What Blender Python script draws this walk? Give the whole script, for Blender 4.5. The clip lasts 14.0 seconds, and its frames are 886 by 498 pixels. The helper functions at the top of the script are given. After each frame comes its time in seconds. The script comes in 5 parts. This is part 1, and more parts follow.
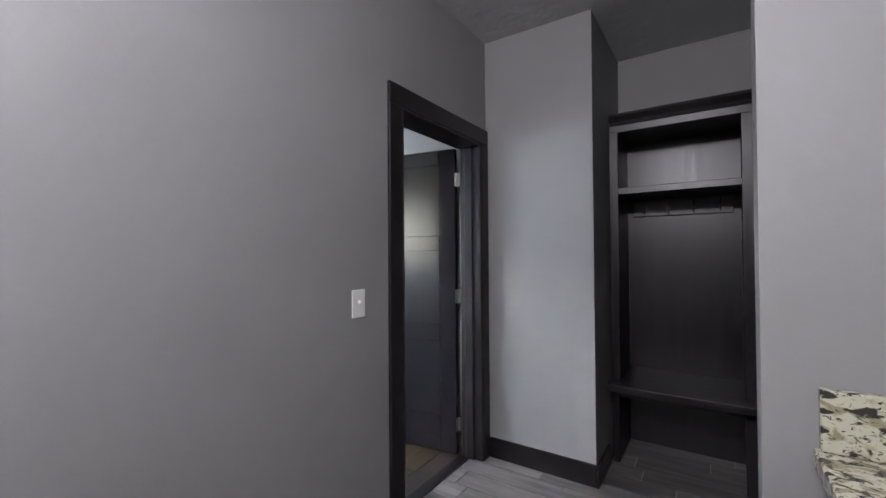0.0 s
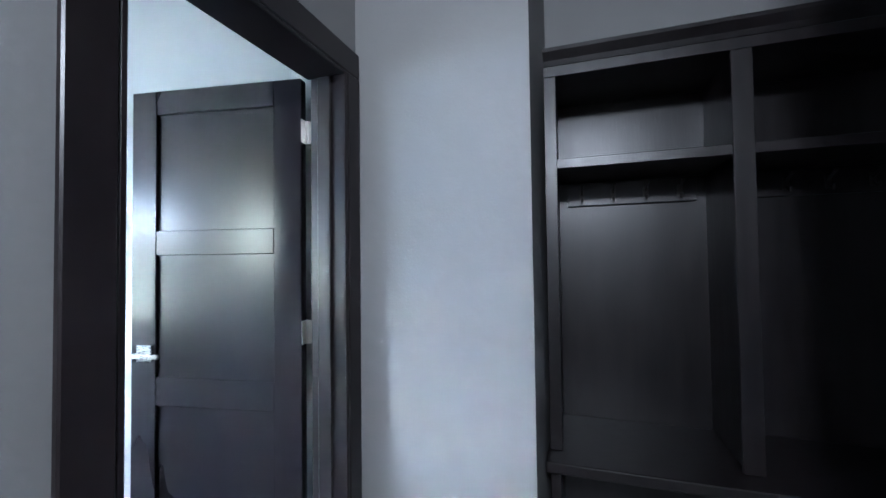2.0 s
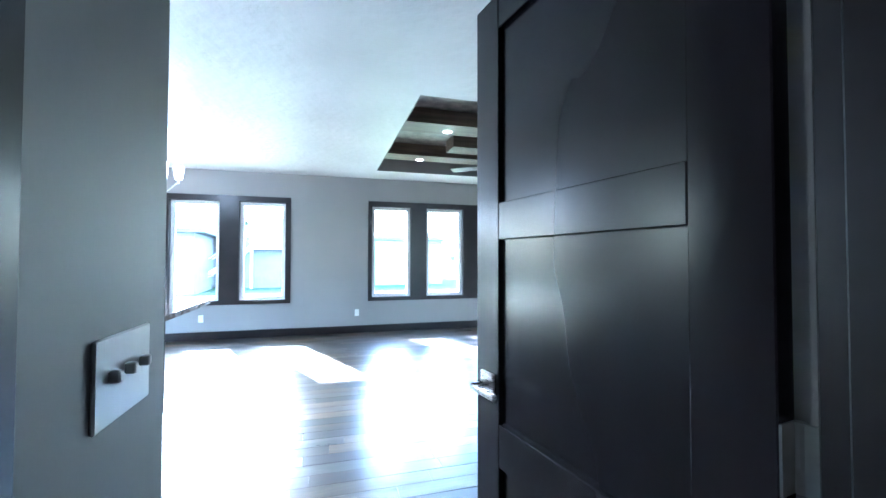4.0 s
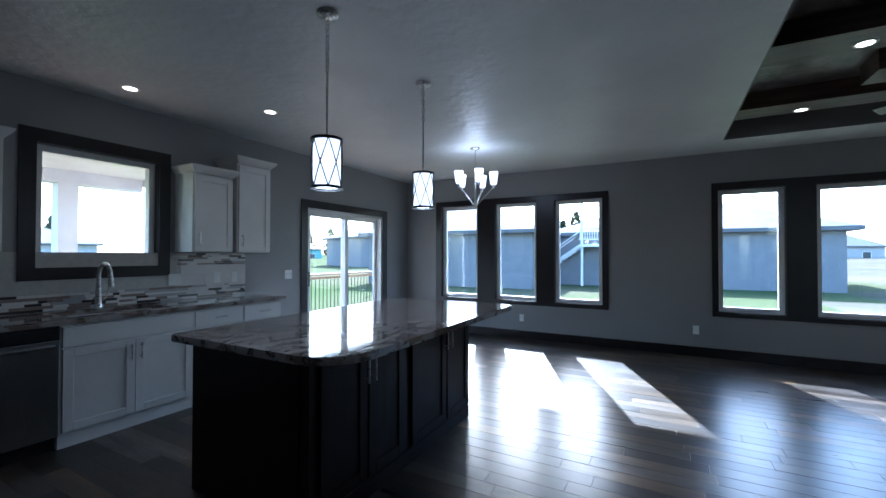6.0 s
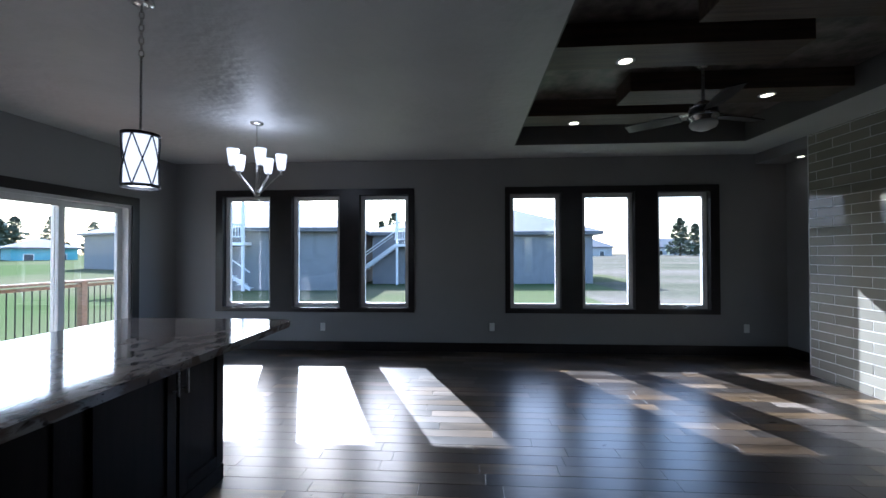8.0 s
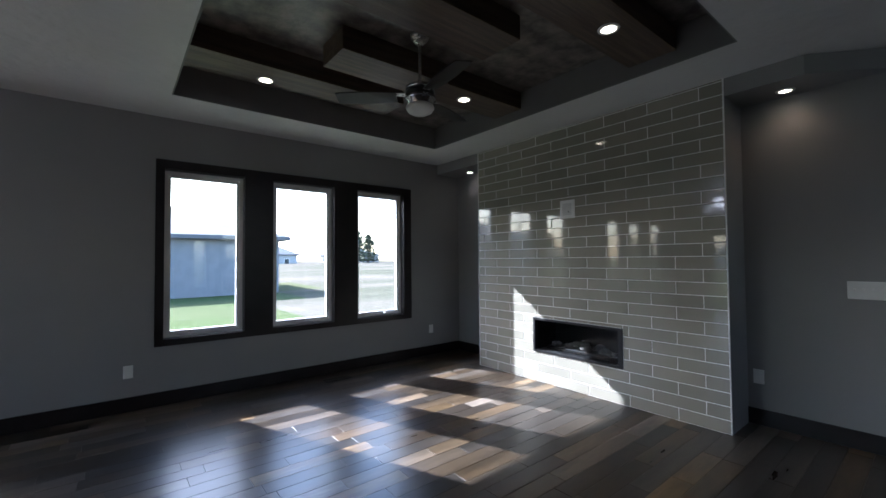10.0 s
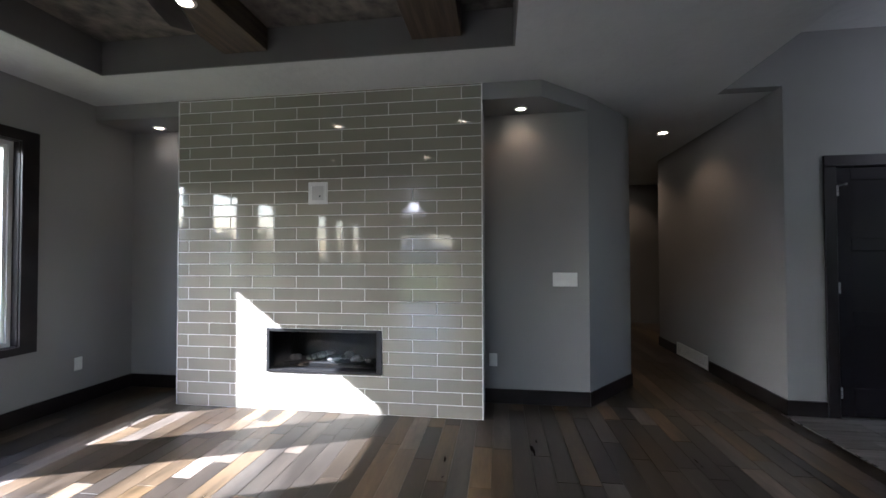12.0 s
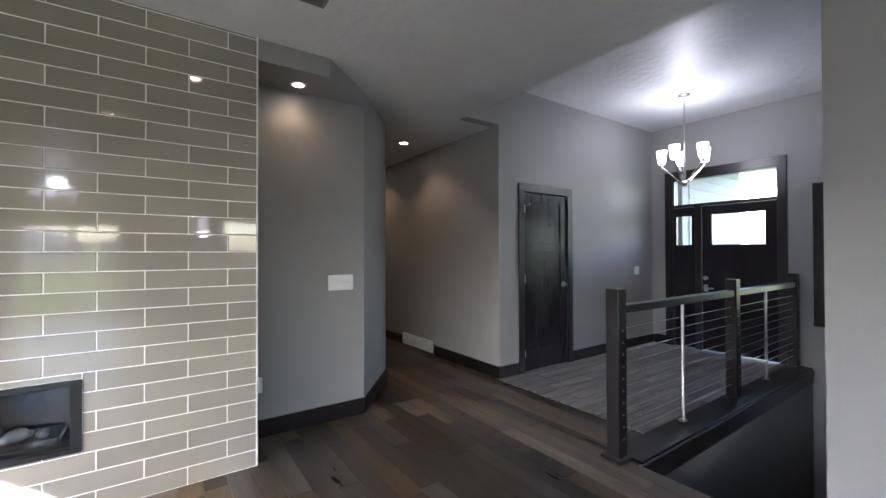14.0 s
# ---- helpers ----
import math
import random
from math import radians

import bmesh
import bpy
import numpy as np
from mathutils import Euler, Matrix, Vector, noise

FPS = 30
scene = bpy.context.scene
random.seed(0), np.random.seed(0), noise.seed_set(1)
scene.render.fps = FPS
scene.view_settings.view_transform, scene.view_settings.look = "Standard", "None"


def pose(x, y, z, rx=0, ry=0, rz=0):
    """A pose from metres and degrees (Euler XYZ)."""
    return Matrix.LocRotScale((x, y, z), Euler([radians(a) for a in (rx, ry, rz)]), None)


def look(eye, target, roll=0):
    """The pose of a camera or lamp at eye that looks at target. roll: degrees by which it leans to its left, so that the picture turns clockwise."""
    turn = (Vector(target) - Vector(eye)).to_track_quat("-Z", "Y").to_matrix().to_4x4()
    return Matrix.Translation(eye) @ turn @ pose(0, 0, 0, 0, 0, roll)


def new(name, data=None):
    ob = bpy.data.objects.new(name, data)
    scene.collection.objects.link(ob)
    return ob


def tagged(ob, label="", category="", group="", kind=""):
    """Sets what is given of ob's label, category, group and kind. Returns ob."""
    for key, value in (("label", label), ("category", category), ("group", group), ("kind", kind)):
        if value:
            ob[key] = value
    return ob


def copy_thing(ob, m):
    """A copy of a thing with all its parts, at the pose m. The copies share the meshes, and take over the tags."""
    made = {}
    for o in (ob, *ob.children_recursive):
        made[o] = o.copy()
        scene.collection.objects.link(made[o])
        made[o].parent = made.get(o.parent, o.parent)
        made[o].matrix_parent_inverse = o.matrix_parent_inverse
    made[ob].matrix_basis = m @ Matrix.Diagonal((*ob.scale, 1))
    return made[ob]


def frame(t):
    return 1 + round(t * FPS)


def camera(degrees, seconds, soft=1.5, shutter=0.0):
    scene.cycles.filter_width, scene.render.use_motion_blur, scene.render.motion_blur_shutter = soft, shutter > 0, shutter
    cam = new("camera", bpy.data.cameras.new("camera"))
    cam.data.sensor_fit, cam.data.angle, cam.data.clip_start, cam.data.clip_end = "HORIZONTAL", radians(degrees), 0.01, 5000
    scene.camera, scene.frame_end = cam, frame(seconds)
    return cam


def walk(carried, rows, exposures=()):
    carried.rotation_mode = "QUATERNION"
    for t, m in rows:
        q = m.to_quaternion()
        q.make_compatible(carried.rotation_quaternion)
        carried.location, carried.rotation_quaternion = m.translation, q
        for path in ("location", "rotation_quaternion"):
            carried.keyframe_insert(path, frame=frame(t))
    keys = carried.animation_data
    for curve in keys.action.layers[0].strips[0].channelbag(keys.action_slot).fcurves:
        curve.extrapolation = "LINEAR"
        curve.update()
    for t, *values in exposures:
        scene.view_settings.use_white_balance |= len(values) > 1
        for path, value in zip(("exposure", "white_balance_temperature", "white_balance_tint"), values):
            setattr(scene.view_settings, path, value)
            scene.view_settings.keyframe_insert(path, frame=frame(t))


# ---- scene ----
cam = camera(95.0, 14.0)
PATH = [
    (0, (-1.860, -0.355, 1.332), (-0.196, 0.755, 1.357), -0.40),
    (0.5, (-1.653, -0.195, 1.351), (0.170, 0.629, 1.360), -0.32),
    (1, (-1.410, -0.089, 1.351), (0.509, 0.473, 1.351), -0.68),
    (1.5, (-1.151, 0.024, 1.341), (0.819, 0.372, 1.358), -0.22),
    (2, (-0.875, 0.064, 1.323), (1.020, 0.700, 1.376), -0.73),
    (2.5, (-0.673, 0.176, 1.324), (1.037, 1.211, 1.381), -0.52),
    (3, (-0.462, 0.328, 1.315), (0.900, 1.792, 1.369), -0.38),
    (3.5, (-0.270, 0.512, 1.309), (0.711, 2.254, 1.361), -0.26),
    (4, (-0.121, 0.697, 1.303), (0.435, 2.618, 1.351), 0.09),
    (4.2, (-0.070, 0.775, 1.308), (0.300, 2.740, 1.363), 0.10),
    (6.3, (0.066, 1.657, 1.373), (-0.931, 3.390, 1.400), 0.04),
    (6.5, (0.075, 1.759, 1.373), (-0.877, 3.517, 1.402), 0.15),
    (7, (0.083, 1.920, 1.377), (-0.653, 3.780, 1.406), 0.17),
    (7.5, (0.078, 2.041, 1.367), (-0.355, 3.993, 1.400), -0.03),
    (8, (0.103, 2.226, 1.385), (-0.027, 4.221, 1.410), -0.14),
    (8.5, (0.226, 2.500, 1.358), (0.395, 4.493, 1.387), -0.11),
    (8.7, (0.278, 2.621, 1.342), (0.588, 4.597, 1.382), -0.28),
    (10.8, (0.375, 3.755, 1.345), (2.025, 4.885, 1.385), -0.30),
    (11, (0.424, 3.863, 1.343), (2.144, 4.884, 1.380), -0.36),
    (11.5, (0.483, 4.027, 1.310), (2.369, 4.692, 1.348), -0.29),
    (12, (0.673, 4.252, 1.315), (2.654, 4.526, 1.353), -0.15),
    (12.5, (0.728, 4.449, 1.336), (2.725, 4.341, 1.369), -0.12),
    (13, (0.886, 4.569, 1.348), (2.825, 4.076, 1.371), -0.31),
    (13.5, (1.041, 4.758, 1.357), (2.852, 3.911, 1.380), -0.05),
    (14, (1.167, 4.903, 1.347), (2.805, 3.755, 1.368), -0.17),
]
EXPO = [(0.0, 7.1, 5200, 15), (1.0, 7.4, 4850, 10), (1.8, 7.7, 4600, 7), (2.6, 7.5, 4550, 5), (3.5, 6.6, 4400, 3), (4.2, 5.85, 4400, 3),
        (6.3, 2.75, 4720, 9), (8.7, 2.35, 5100, 13), (10.8, 3.4, 5250, 15), (12.5, 4.12, 5480, 17), (14.0, 4.72, 5650, 18)]
walk(cam, [(t, look(e, g, r)) for t, e, g, r in PATH], EXPO)

# ---- light ----
SUN = Vector((-0.577, 1.36, 1.0))
world = bpy.data.worlds.new("sky")
scene.world = world
world.use_nodes = True
wn = world.node_tree.nodes
sky = wn.new("ShaderNodeTexSky")
sky.sky_type = "NISHITA"
sky.sun_disc = False
sky.sun_elevation = math.atan2(1.0, 1.477)
sky.sun_rotation = radians(337)
sky.air_density, sky.dust_density = 1.3, 2.0
wn["Background"].inputs["Strength"].default_value = 0.15
world.node_tree.links.new(sky.outputs[0], wn["Background"].inputs["Color"])
sun = new("sun", bpy.data.lights.new("sun", "SUN"))
sun.data.energy, sun.data.angle, sun.data.color = 5.0, radians(0.53), (1.0, 0.95, 0.87)
sun.matrix_world = look(SUN * 20, (0, 0, 0))


# ---- materials ----
def material(name, color, rough=0.6, metal=0.0, color2=None, scale=3.0, detail=4.0, bump=0.0, bump_scale=40.0, spread=0.0, stretch=(1, 1, 1),
             fine=0.0, fine_scale=60.0, emit=0.0, rough_var=0.0, spec=0.5, coat=0.0, ramp=(0.35, 0.65), skew=0.0):
    """A principled surface with two scales of variation and fine relief. spread: change of value from piece to piece."""
    m = bpy.data.materials.new(name)
    m.use_nodes = True
    n, ln = m.node_tree.nodes, m.node_tree.links
    b = n["Principled BSDF"]
    b.inputs["Roughness"].default_value = rough
    b.inputs["Metallic"].default_value = metal
    b.inputs["Specular IOR Level"].default_value = spec
    b.inputs["Coat Weight"].default_value = coat
    b.inputs["Coat Roughness"].default_value = 0.08
    co = n.new("ShaderNodeTexCoord")
    mp = n.new("ShaderNodeMapping")
    mp.inputs["Scale"].default_value = stretch
    ln.new(co.outputs["Object"], mp.inputs["Vector"])
    info = n.new("ShaderNodeObjectInfo")
    off = n.new("ShaderNodeVectorMath")
    off.operation = "ADD"
    wide = n.new("ShaderNodeVectorMath")
    wide.operation = "SCALE"
    comb = n.new("ShaderNodeCombineXYZ")
    for k in range(3):
        ln.new(info.outputs["Random"], comb.inputs[k])
    ln.new(comb.outputs[0], wide.inputs[0])
    wide.inputs["Scale"].default_value = 37.0 if spread else 0.0
    ln.new(mp.outputs[0], off.inputs[0])
    ln.new(wide.outputs[0], off.inputs[1])
    no = n.new("ShaderNodeTexNoise")
    no.inputs["Scale"].default_value, no.inputs["Detail"].default_value = scale, detail
    ln.new(off.outputs[0], no.inputs["Vector"])
    rp = n.new("ShaderNodeValToRGB")
    c2 = color2 or tuple(v * 0.88 for v in color)
    rp.color_ramp.elements[0].position, rp.color_ramp.elements[1].position = ramp
    rp.color_ramp.elements[0].color, rp.color_ramp.elements[1].color = (*c2, 1), (*color, 1)
    ln.new(no.outputs["Fac"], rp.inputs["Fac"])
    out = rp.outputs["Color"]
    if fine:
        nf = n.new("ShaderNodeTexNoise")
        nf.inputs["Scale"].default_value, nf.inputs["Detail"].default_value = fine_scale, 3
        ln.new(off.outputs[0], nf.inputs["Vector"])
        mr = n.new("ShaderNodeMapRange")
        mr.inputs["To Min"].default_value, mr.inputs["To Max"].default_value = 1 - fine, 1 + fine
        ln.new(nf.outputs["Fac"], mr.inputs["Value"])
        mx = n.new("ShaderNodeMix")
        mx.data_type, mx.blend_type = "RGBA", "MULTIPLY"
        mx.inputs[0].default_value = 1
        ln.new(out, mx.inputs[6])
        ln.new(mr.outputs[0], mx.inputs[7])
        out = mx.outputs[2]
    if spread:
        hs = n.new("ShaderNodeHueSaturation")
        mv = n.new("ShaderNodeMapRange")
        geo = n.new("ShaderNodeNewGeometry")
        ad = n.new("ShaderNodeMath")
        ad.operation = "ADD"
        fr = n.new("ShaderNodeMath")
        fr.operation = "FRACT"
        ln.new(info.outputs["Random"], ad.inputs[0])
        ln.new(geo.outputs["Random Per Island"], ad.inputs[1])
        ln.new(ad.outputs[0], fr.inputs[0])
        mv.inputs["To Min"].default_value, mv.inputs["To Max"].default_value = 1 - spread, 1 + spread
        value = fr.outputs[0]
        if skew:
            po = n.new("ShaderNodeMath")
            po.operation = "POWER"
            po.inputs[1].default_value = skew
            ln.new(value, po.inputs[0])
            value = po.outputs[0]
            mv.inputs["To Max"].default_value = 1 + 2.2 * spread
            sat = n.new("ShaderNodeMapRange")
            sat.inputs["To Min"].default_value, sat.inputs["To Max"].default_value = 0.45, 1.35
            hop = n.new("ShaderNodeMath")
            hop.operation = "MULTIPLY"
            hop.inputs[1].default_value = 7.3
            hop2 = n.new("ShaderNodeMath")
            hop2.operation = "FRACT"
            ln.new(fr.outputs[0], hop.inputs[0])
            ln.new(hop.outputs[0], hop2.inputs[0])
            ln.new(hop2.outputs[0], sat.inputs["Value"])
            ln.new(sat.outputs[0], hs.inputs["Saturation"])
        ln.new(value, mv.inputs["Value"])
        ln.new(mv.outputs[0], hs.inputs["Value"])
        ln.new(out, hs.inputs["Color"])
        out = hs.outputs["Color"]
    ln.new(out, b.inputs["Base Color"])
    if rough_var:
        mr = n.new("ShaderNodeMapRange")
        mr.inputs["To Min"].default_value, mr.inputs["To Max"].default_value = rough - rough_var, rough + rough_var
        ln.new(no.outputs["Fac"], mr.inputs["Value"])
        ln.new(mr.outputs[0], b.inputs["Roughness"])
    if bump:
        nb = n.new("ShaderNodeTexNoise")
        nb.inputs["Scale"].default_value, nb.inputs["Detail"].default_value = bump_scale, 4
        ln.new(off.outputs[0], nb.inputs["Vector"])
        bp = n.new("ShaderNodeBump")
        bp.inputs["Strength"].default_value, bp.inputs["Distance"].default_value = bump, 0.01
        ln.new(nb.outputs["Fac"], bp.inputs["Height"])
        ln.new(bp.outputs[0], b.inputs["Normal"])
    if emit:
        b.inputs["Emission Color"].default_value = (*color, 1)
        b.inputs["Emission Strength"].default_value = emit
    return m


def glass_material(name, tint=(1, 1, 1), gloss=1.0):
    m = bpy.data.materials.new(name)
    m.use_nodes = True
    n, ln = m.node_tree.nodes, m.node_tree.links
    n.remove(n["Principled BSDF"])
    tr, gl, mx, lw = n.new("ShaderNodeBsdfTransparent"), n.new("ShaderNodeBsdfGlossy"), n.new("ShaderNodeMixShader"), n.new("ShaderNodeLayerWeight")
    lw.inputs["Blend"].default_value = 0.5
    pw, ma = n.new("ShaderNodeMath"), n.new("ShaderNodeMath")
    pw.operation, ma.operation = "POWER", "MULTIPLY_ADD"
    pw.inputs[1].default_value = 5
    ma.inputs[1].default_value, ma.inputs[2].default_value = 0.9, 0.03
    ln.new(lw.outputs["Facing"], pw.inputs[0])
    ln.new(pw.outputs[0], ma.inputs[0])
    tr.inputs["Color"].default_value = (*tint, 1)
    gl.inputs["Roughness"].default_value = 0.01
    ln.new(ma.outputs[0], mx.inputs[0])
    ln.new(tr.outputs[0], mx.inputs[1])
    ln.new(gl.outputs[0], mx.inputs[2])
    ln.new(mx.outputs[0], n["Material Output"].inputs["Surface"])
    return m


def glow_material(name, color, strength, base=(0.8, 0.8, 0.8)):
    m = material(name, base, 0.4)
    b = m.node_tree.nodes["Principled BSDF"]
    b.inputs["Emission Color"].default_value = (*color, 1)
    b.inputs["Emission Strength"].default_value = strength
    return m


WALL = material("grey wall paint", (0.236, 0.233, 0.234), 0.6, color2=(0.220, 0.217, 0.218), scale=1.2, bump=0.05, bump_scale=90, rough_var=0.05)
CEIL = material("knockdown ceiling", (0.54, 0.545, 0.548), 0.47, color2=(0.49, 0.496, 0.502), scale=1.5, bump=1.0, bump_scale=11, detail=6)
TRAYTOP = material("mottled tray ceiling", (0.19, 0.165, 0.145), 0.34, color2=(0.035, 0.031, 0.029), scale=8, detail=8, bump=0.3, bump_scale=25, rough_var=0.08)
TRAYSIDE = material("tray fascia paint", (0.13, 0.125, 0.122), 0.5, scale=2, bump=0.1, bump_scale=90)
BEAM = material("stained beam wood", (0.105, 0.072, 0.048), 0.42, color2=(0.045, 0.031, 0.022), scale=3, stretch=(0.6, 9, 9), bump=0.25, bump_scale=12, fine=0.25)
TRIM = material("espresso stained trim", (0.015, 0.0115, 0.012), 0.32, color2=(0.009, 0.007, 0.0075), scale=5, stretch=(1, 1, 1), spec=0.35)
DOORWOOD = material("espresso door wood", (0.0130, 0.0106, 0.0128), 0.26, color2=(0.0110, 0.0089, 0.0108), scale=2, detail=2, stretch=(3, 3, 0.5), spec=0.24)
VINYL = material("white window vinyl", (0.62, 0.62, 0.61), 0.4, scale=4)
GLASS = glass_material("window glass")
PLANK = material("hand-scraped dark oak plank", (0.080, 0.058, 0.037), 0.30, color2=(0.024, 0.018, 0.0115), scale=1.8, stretch=(0.9, 5, 4),
                 spread=0.62, fine=0.42, fine_scale=11, detail=5, ramp=(0.28, 0.72), skew=2.5, rough_var=0.06)
PLANKGAP = material("floor joint", (0.022, 0.018, 0.015), 0.7)
PLANKTILE = material("grey wood-look porcelain", (0.20, 0.185, 0.175), 0.38, color2=(0.095, 0.088, 0.084), scale=2.5, stretch=(9, 0.9, 4), bump=0.12, bump_scale=14, spread=0.3, fine=0.2, fine_scale=24, rough_var=0.08)
GROUT = material("light grout", (0.42, 0.41, 0.39), 0.8, scale=20)
FIRETILE = material("glazed olive-grey tile", (0.262, 0.250, 0.206), 0.055, color2=(0.232, 0.221, 0.182), scale=1.6, spread=0.09, bump=0.012, bump_scale=5, spec=0.65)
FIREGROUT = material("white grout", (0.78, 0.77, 0.74), 0.8, scale=30)
BLACK = material("black metal", (0.018, 0.018, 0.019), 0.35, metal=0.4, scale=8)
FIREGLASS = glass_material("firebox glass", (0.75, 0.77, 0.78))
STONE = material("pale fire stones", (0.42, 0.40, 0.37), 0.7, color2=(0.22, 0.20, 0.19), scale=14, bump=0.4, spread=0.3)
WHITE = material("white plastic", (0.72, 0.72, 0.71), 0.35, scale=6)
NICKEL = material("brushed nickel", (0.55, 0.54, 0.52), 0.28, metal=1.0, scale=30, stretch=(1, 1, 14), rough_var=0.06)
BRASS = material("satin nickel hinge", (0.46, 0.45, 0.43), 0.35, metal=1.0, scale=20)
CABWHITE = material("white cabinet paint", (0.66, 0.65, 0.63), 0.38, scale=2, bump=0.03)
ISLEWOOD = material("espresso island panel", (0.013, 0.0085, 0.008), 0.33, color2=(0.008, 0.0055, 0.0055), scale=4, stretch=(6, 6, 0.6), fine=0.2, fine_scale=12, spec=0.12)
BRONZE = material("dark bronze hook metal", (0.10, 0.09, 0.085), 0.4, metal=1.0, scale=20)
STEEL = material("stainless steel", (0.42, 0.42, 0.43), 0.3, metal=1.0, scale=20, stretch=(14, 14, 1), rough_var=0.05)
SHADE = glow_material("lit frosted shade", (1.0, 0.97, 0.95), 0.22)
BULBWARM = glow_material("lit recessed lamp", (1.0, 0.80, 0.52), 1.6)
FROST = material("unlit frosted glass", (0.6, 0.6, 0.58), 0.3, scale=5)


def granite_material(name, base, dark, tan, scale, cut):
    m = material(name, base, 0.07, spec=0.6)
    n, ln = m.node_tree.nodes, m.node_tree.links
    co = n.new("ShaderNodeTexCoord")
    b = n["Principled BSDF"]
    last = None
    for k, (sc, col, a, w) in enumerate(((scale, tan, 0.48, 0.10), (scale * 1.7, dark, cut, 0.06), (scale * 5.5, dark, cut + 0.06, 0.05))):
        no = n.new("ShaderNodeTexNoise")
        no.inputs["Scale"].default_value, no.inputs["Detail"].default_value, no.inputs["Distortion"].default_value = sc, 5, 0.6
        mp = n.new("ShaderNodeMapping")
        mp.inputs["Location"].default_value = (3.1 * k, 7.7 * k, 0)
        mp.inputs["Scale"].default_value = (1.0, 0.6, 1.0)
        ln.new(co.outputs["Object"], mp.inputs[0])
        ln.new(mp.outputs[0], no.inputs["Vector"])
        mr = n.new("ShaderNodeMapRange")
        mr.inputs["From Min"].default_value, mr.inputs["From Max"].default_value = a, a + w
        ln.new(no.outputs["Fac"], mr.inputs["Value"])
        mx = n.new("ShaderNodeMix")
        mx.data_type = "RGBA"
        ln.new(mr.outputs[0], mx.inputs[0])
        if last is None:
            mx.inputs[6].default_value = (*base, 1)
        else:
            ln.new(last, mx.inputs[6])
        mx.inputs[7].default_value = (*col, 1)
        last = mx.outputs[2]
    ln.new(last, b.inputs["Base Color"])
    return m


GRANITE = granite_material("brown-grey granite", (0.27, 0.245, 0.235), (0.05, 0.042, 0.04), (0.15, 0.115, 0.095), 11.0, 0.58)
GRANITE2 = granite_material("cream speckled granite", (0.44, 0.43, 0.33), (0.035, 0.033, 0.028), (0.24, 0.22, 0.14), 30.0, 0.53)


# ---- helpers of the scene ----
def box(bm, x0, y0, z0, x1, y1, z1):
    v = [bm.verts.new(p) for p in ((x0, y0, z0), (x1, y0, z0), (x1, y1, z0), (x0, y1, z0), (x0, y0, z1), (x1, y0, z1), (x1, y1, z1), (x0, y1, z1))]
    for f in ((3, 2, 1, 0), (4, 5, 6, 7), (0, 1, 5, 4), (1, 2, 6, 5), (2, 3, 7, 6), (3, 0, 4, 7)):
        bm.faces.new([v[i] for i in f])


def cbox(x0, y0, z0, x1, y1, z1, bevel=0.0, segments=1):
    """A bmesh with one box, its edges bevelled."""
    bm = bmesh.new()
    box(bm, min(x0, x1), min(y0, y1), min(z0, z1), max(x0, x1), max(y0, y1), max(z0, z1))
    if bevel:
        bmesh.ops.bevel(bm, geom=bm.edges[:], offset=bevel, segments=segments, affect="EDGES", profile=0.6)
    return bm


def boxes(rows):
    bm = bmesh.new()
    for r in rows:
        box(bm, *r)
    return bm


def prism(points, z0, z1):
    """An upright prism on a polygon given anticlockwise."""
    bm = bmesh.new()
    lo, hi = [bm.verts.new((x, y, z0)) for x, y in points], [bm.verts.new((x, y, z1)) for x, y in points]
    bm.faces.new(lo[::-1]), bm.faces.new(hi)
    for i in range(len(points)):
        j = (i + 1) % len(points)
        bm.faces.new((lo[i], lo[j], hi[j], hi[i]))
    return bm


def rod(bm, a, b, r, seg=10, r2=None):
    """A round bar from a to b, added to bm."""
    a, b = Vector(a), Vector(b)
    q = (b - a).to_track_quat("Z", "Y").to_matrix().to_4x4()
    m = Matrix.Translation((a + b) / 2) @ q
    bmesh.ops.create_cone(bm, cap_ends=True, segments=seg, radius1=r, radius2=r if r2 is None else r2, depth=(b - a).length, matrix=m)


def lathe(profile, seg=24, at=(0, 0, 0)):
    """A body turned about z from (radius, height) pairs."""
    bm = bmesh.new()
    rings = []
    for r, z in profile:
        if r < 1e-5:
            rings.append([bm.verts.new((at[0], at[1], at[2] + z))])
        else:
            rings.append([bm.verts.new((at[0] + r * math.cos(2 * math.pi * k / seg), at[1] + r * math.sin(2 * math.pi * k / seg), at[2] + z)) for k in range(seg)])
    for p, q in zip(rings, rings[1:]):
        for k in range(seg):
            k2 = (k + 1) % seg
            f = [p[k % len(p)], p[k2 % len(p)], q[k2 % len(q)], q[k % len(q)]]
            f = list(dict.fromkeys(f))
            if len(f) > 2:
                bm.faces.new(f)
    bmesh.ops.recalc_face_normals(bm, faces=bm.faces[:])
    return bm


def mesh(bm, mat, smooth=False):
    me = bpy.data.meshes.new("mesh")
    bm.to_mesh(me)
    bm.free()
    me.materials.append(mat)
    if smooth:
        for p in me.polygons:
            p.use_smooth = True
    return me


def part(name, bm, mat, parent, label="", smooth=False):
    ob = new(name, mesh(bm, mat, smooth))
    ob.parent = parent
    if label:
        ob["label"] = label
    return ob


def structure(name, bm, mat, label, category):
    return tagged(new(name, mesh(bm, mat)), label, category, "", "structure")


def thing(name, label, category, group="", at=(0, 0, 0), turn=0.0, kind=""):
    e = new(name)
    e.empty_display_size = 0.1
    e.matrix_world = pose(*at, 0, 0, turn)
    return tagged(e, label, category, group, kind)


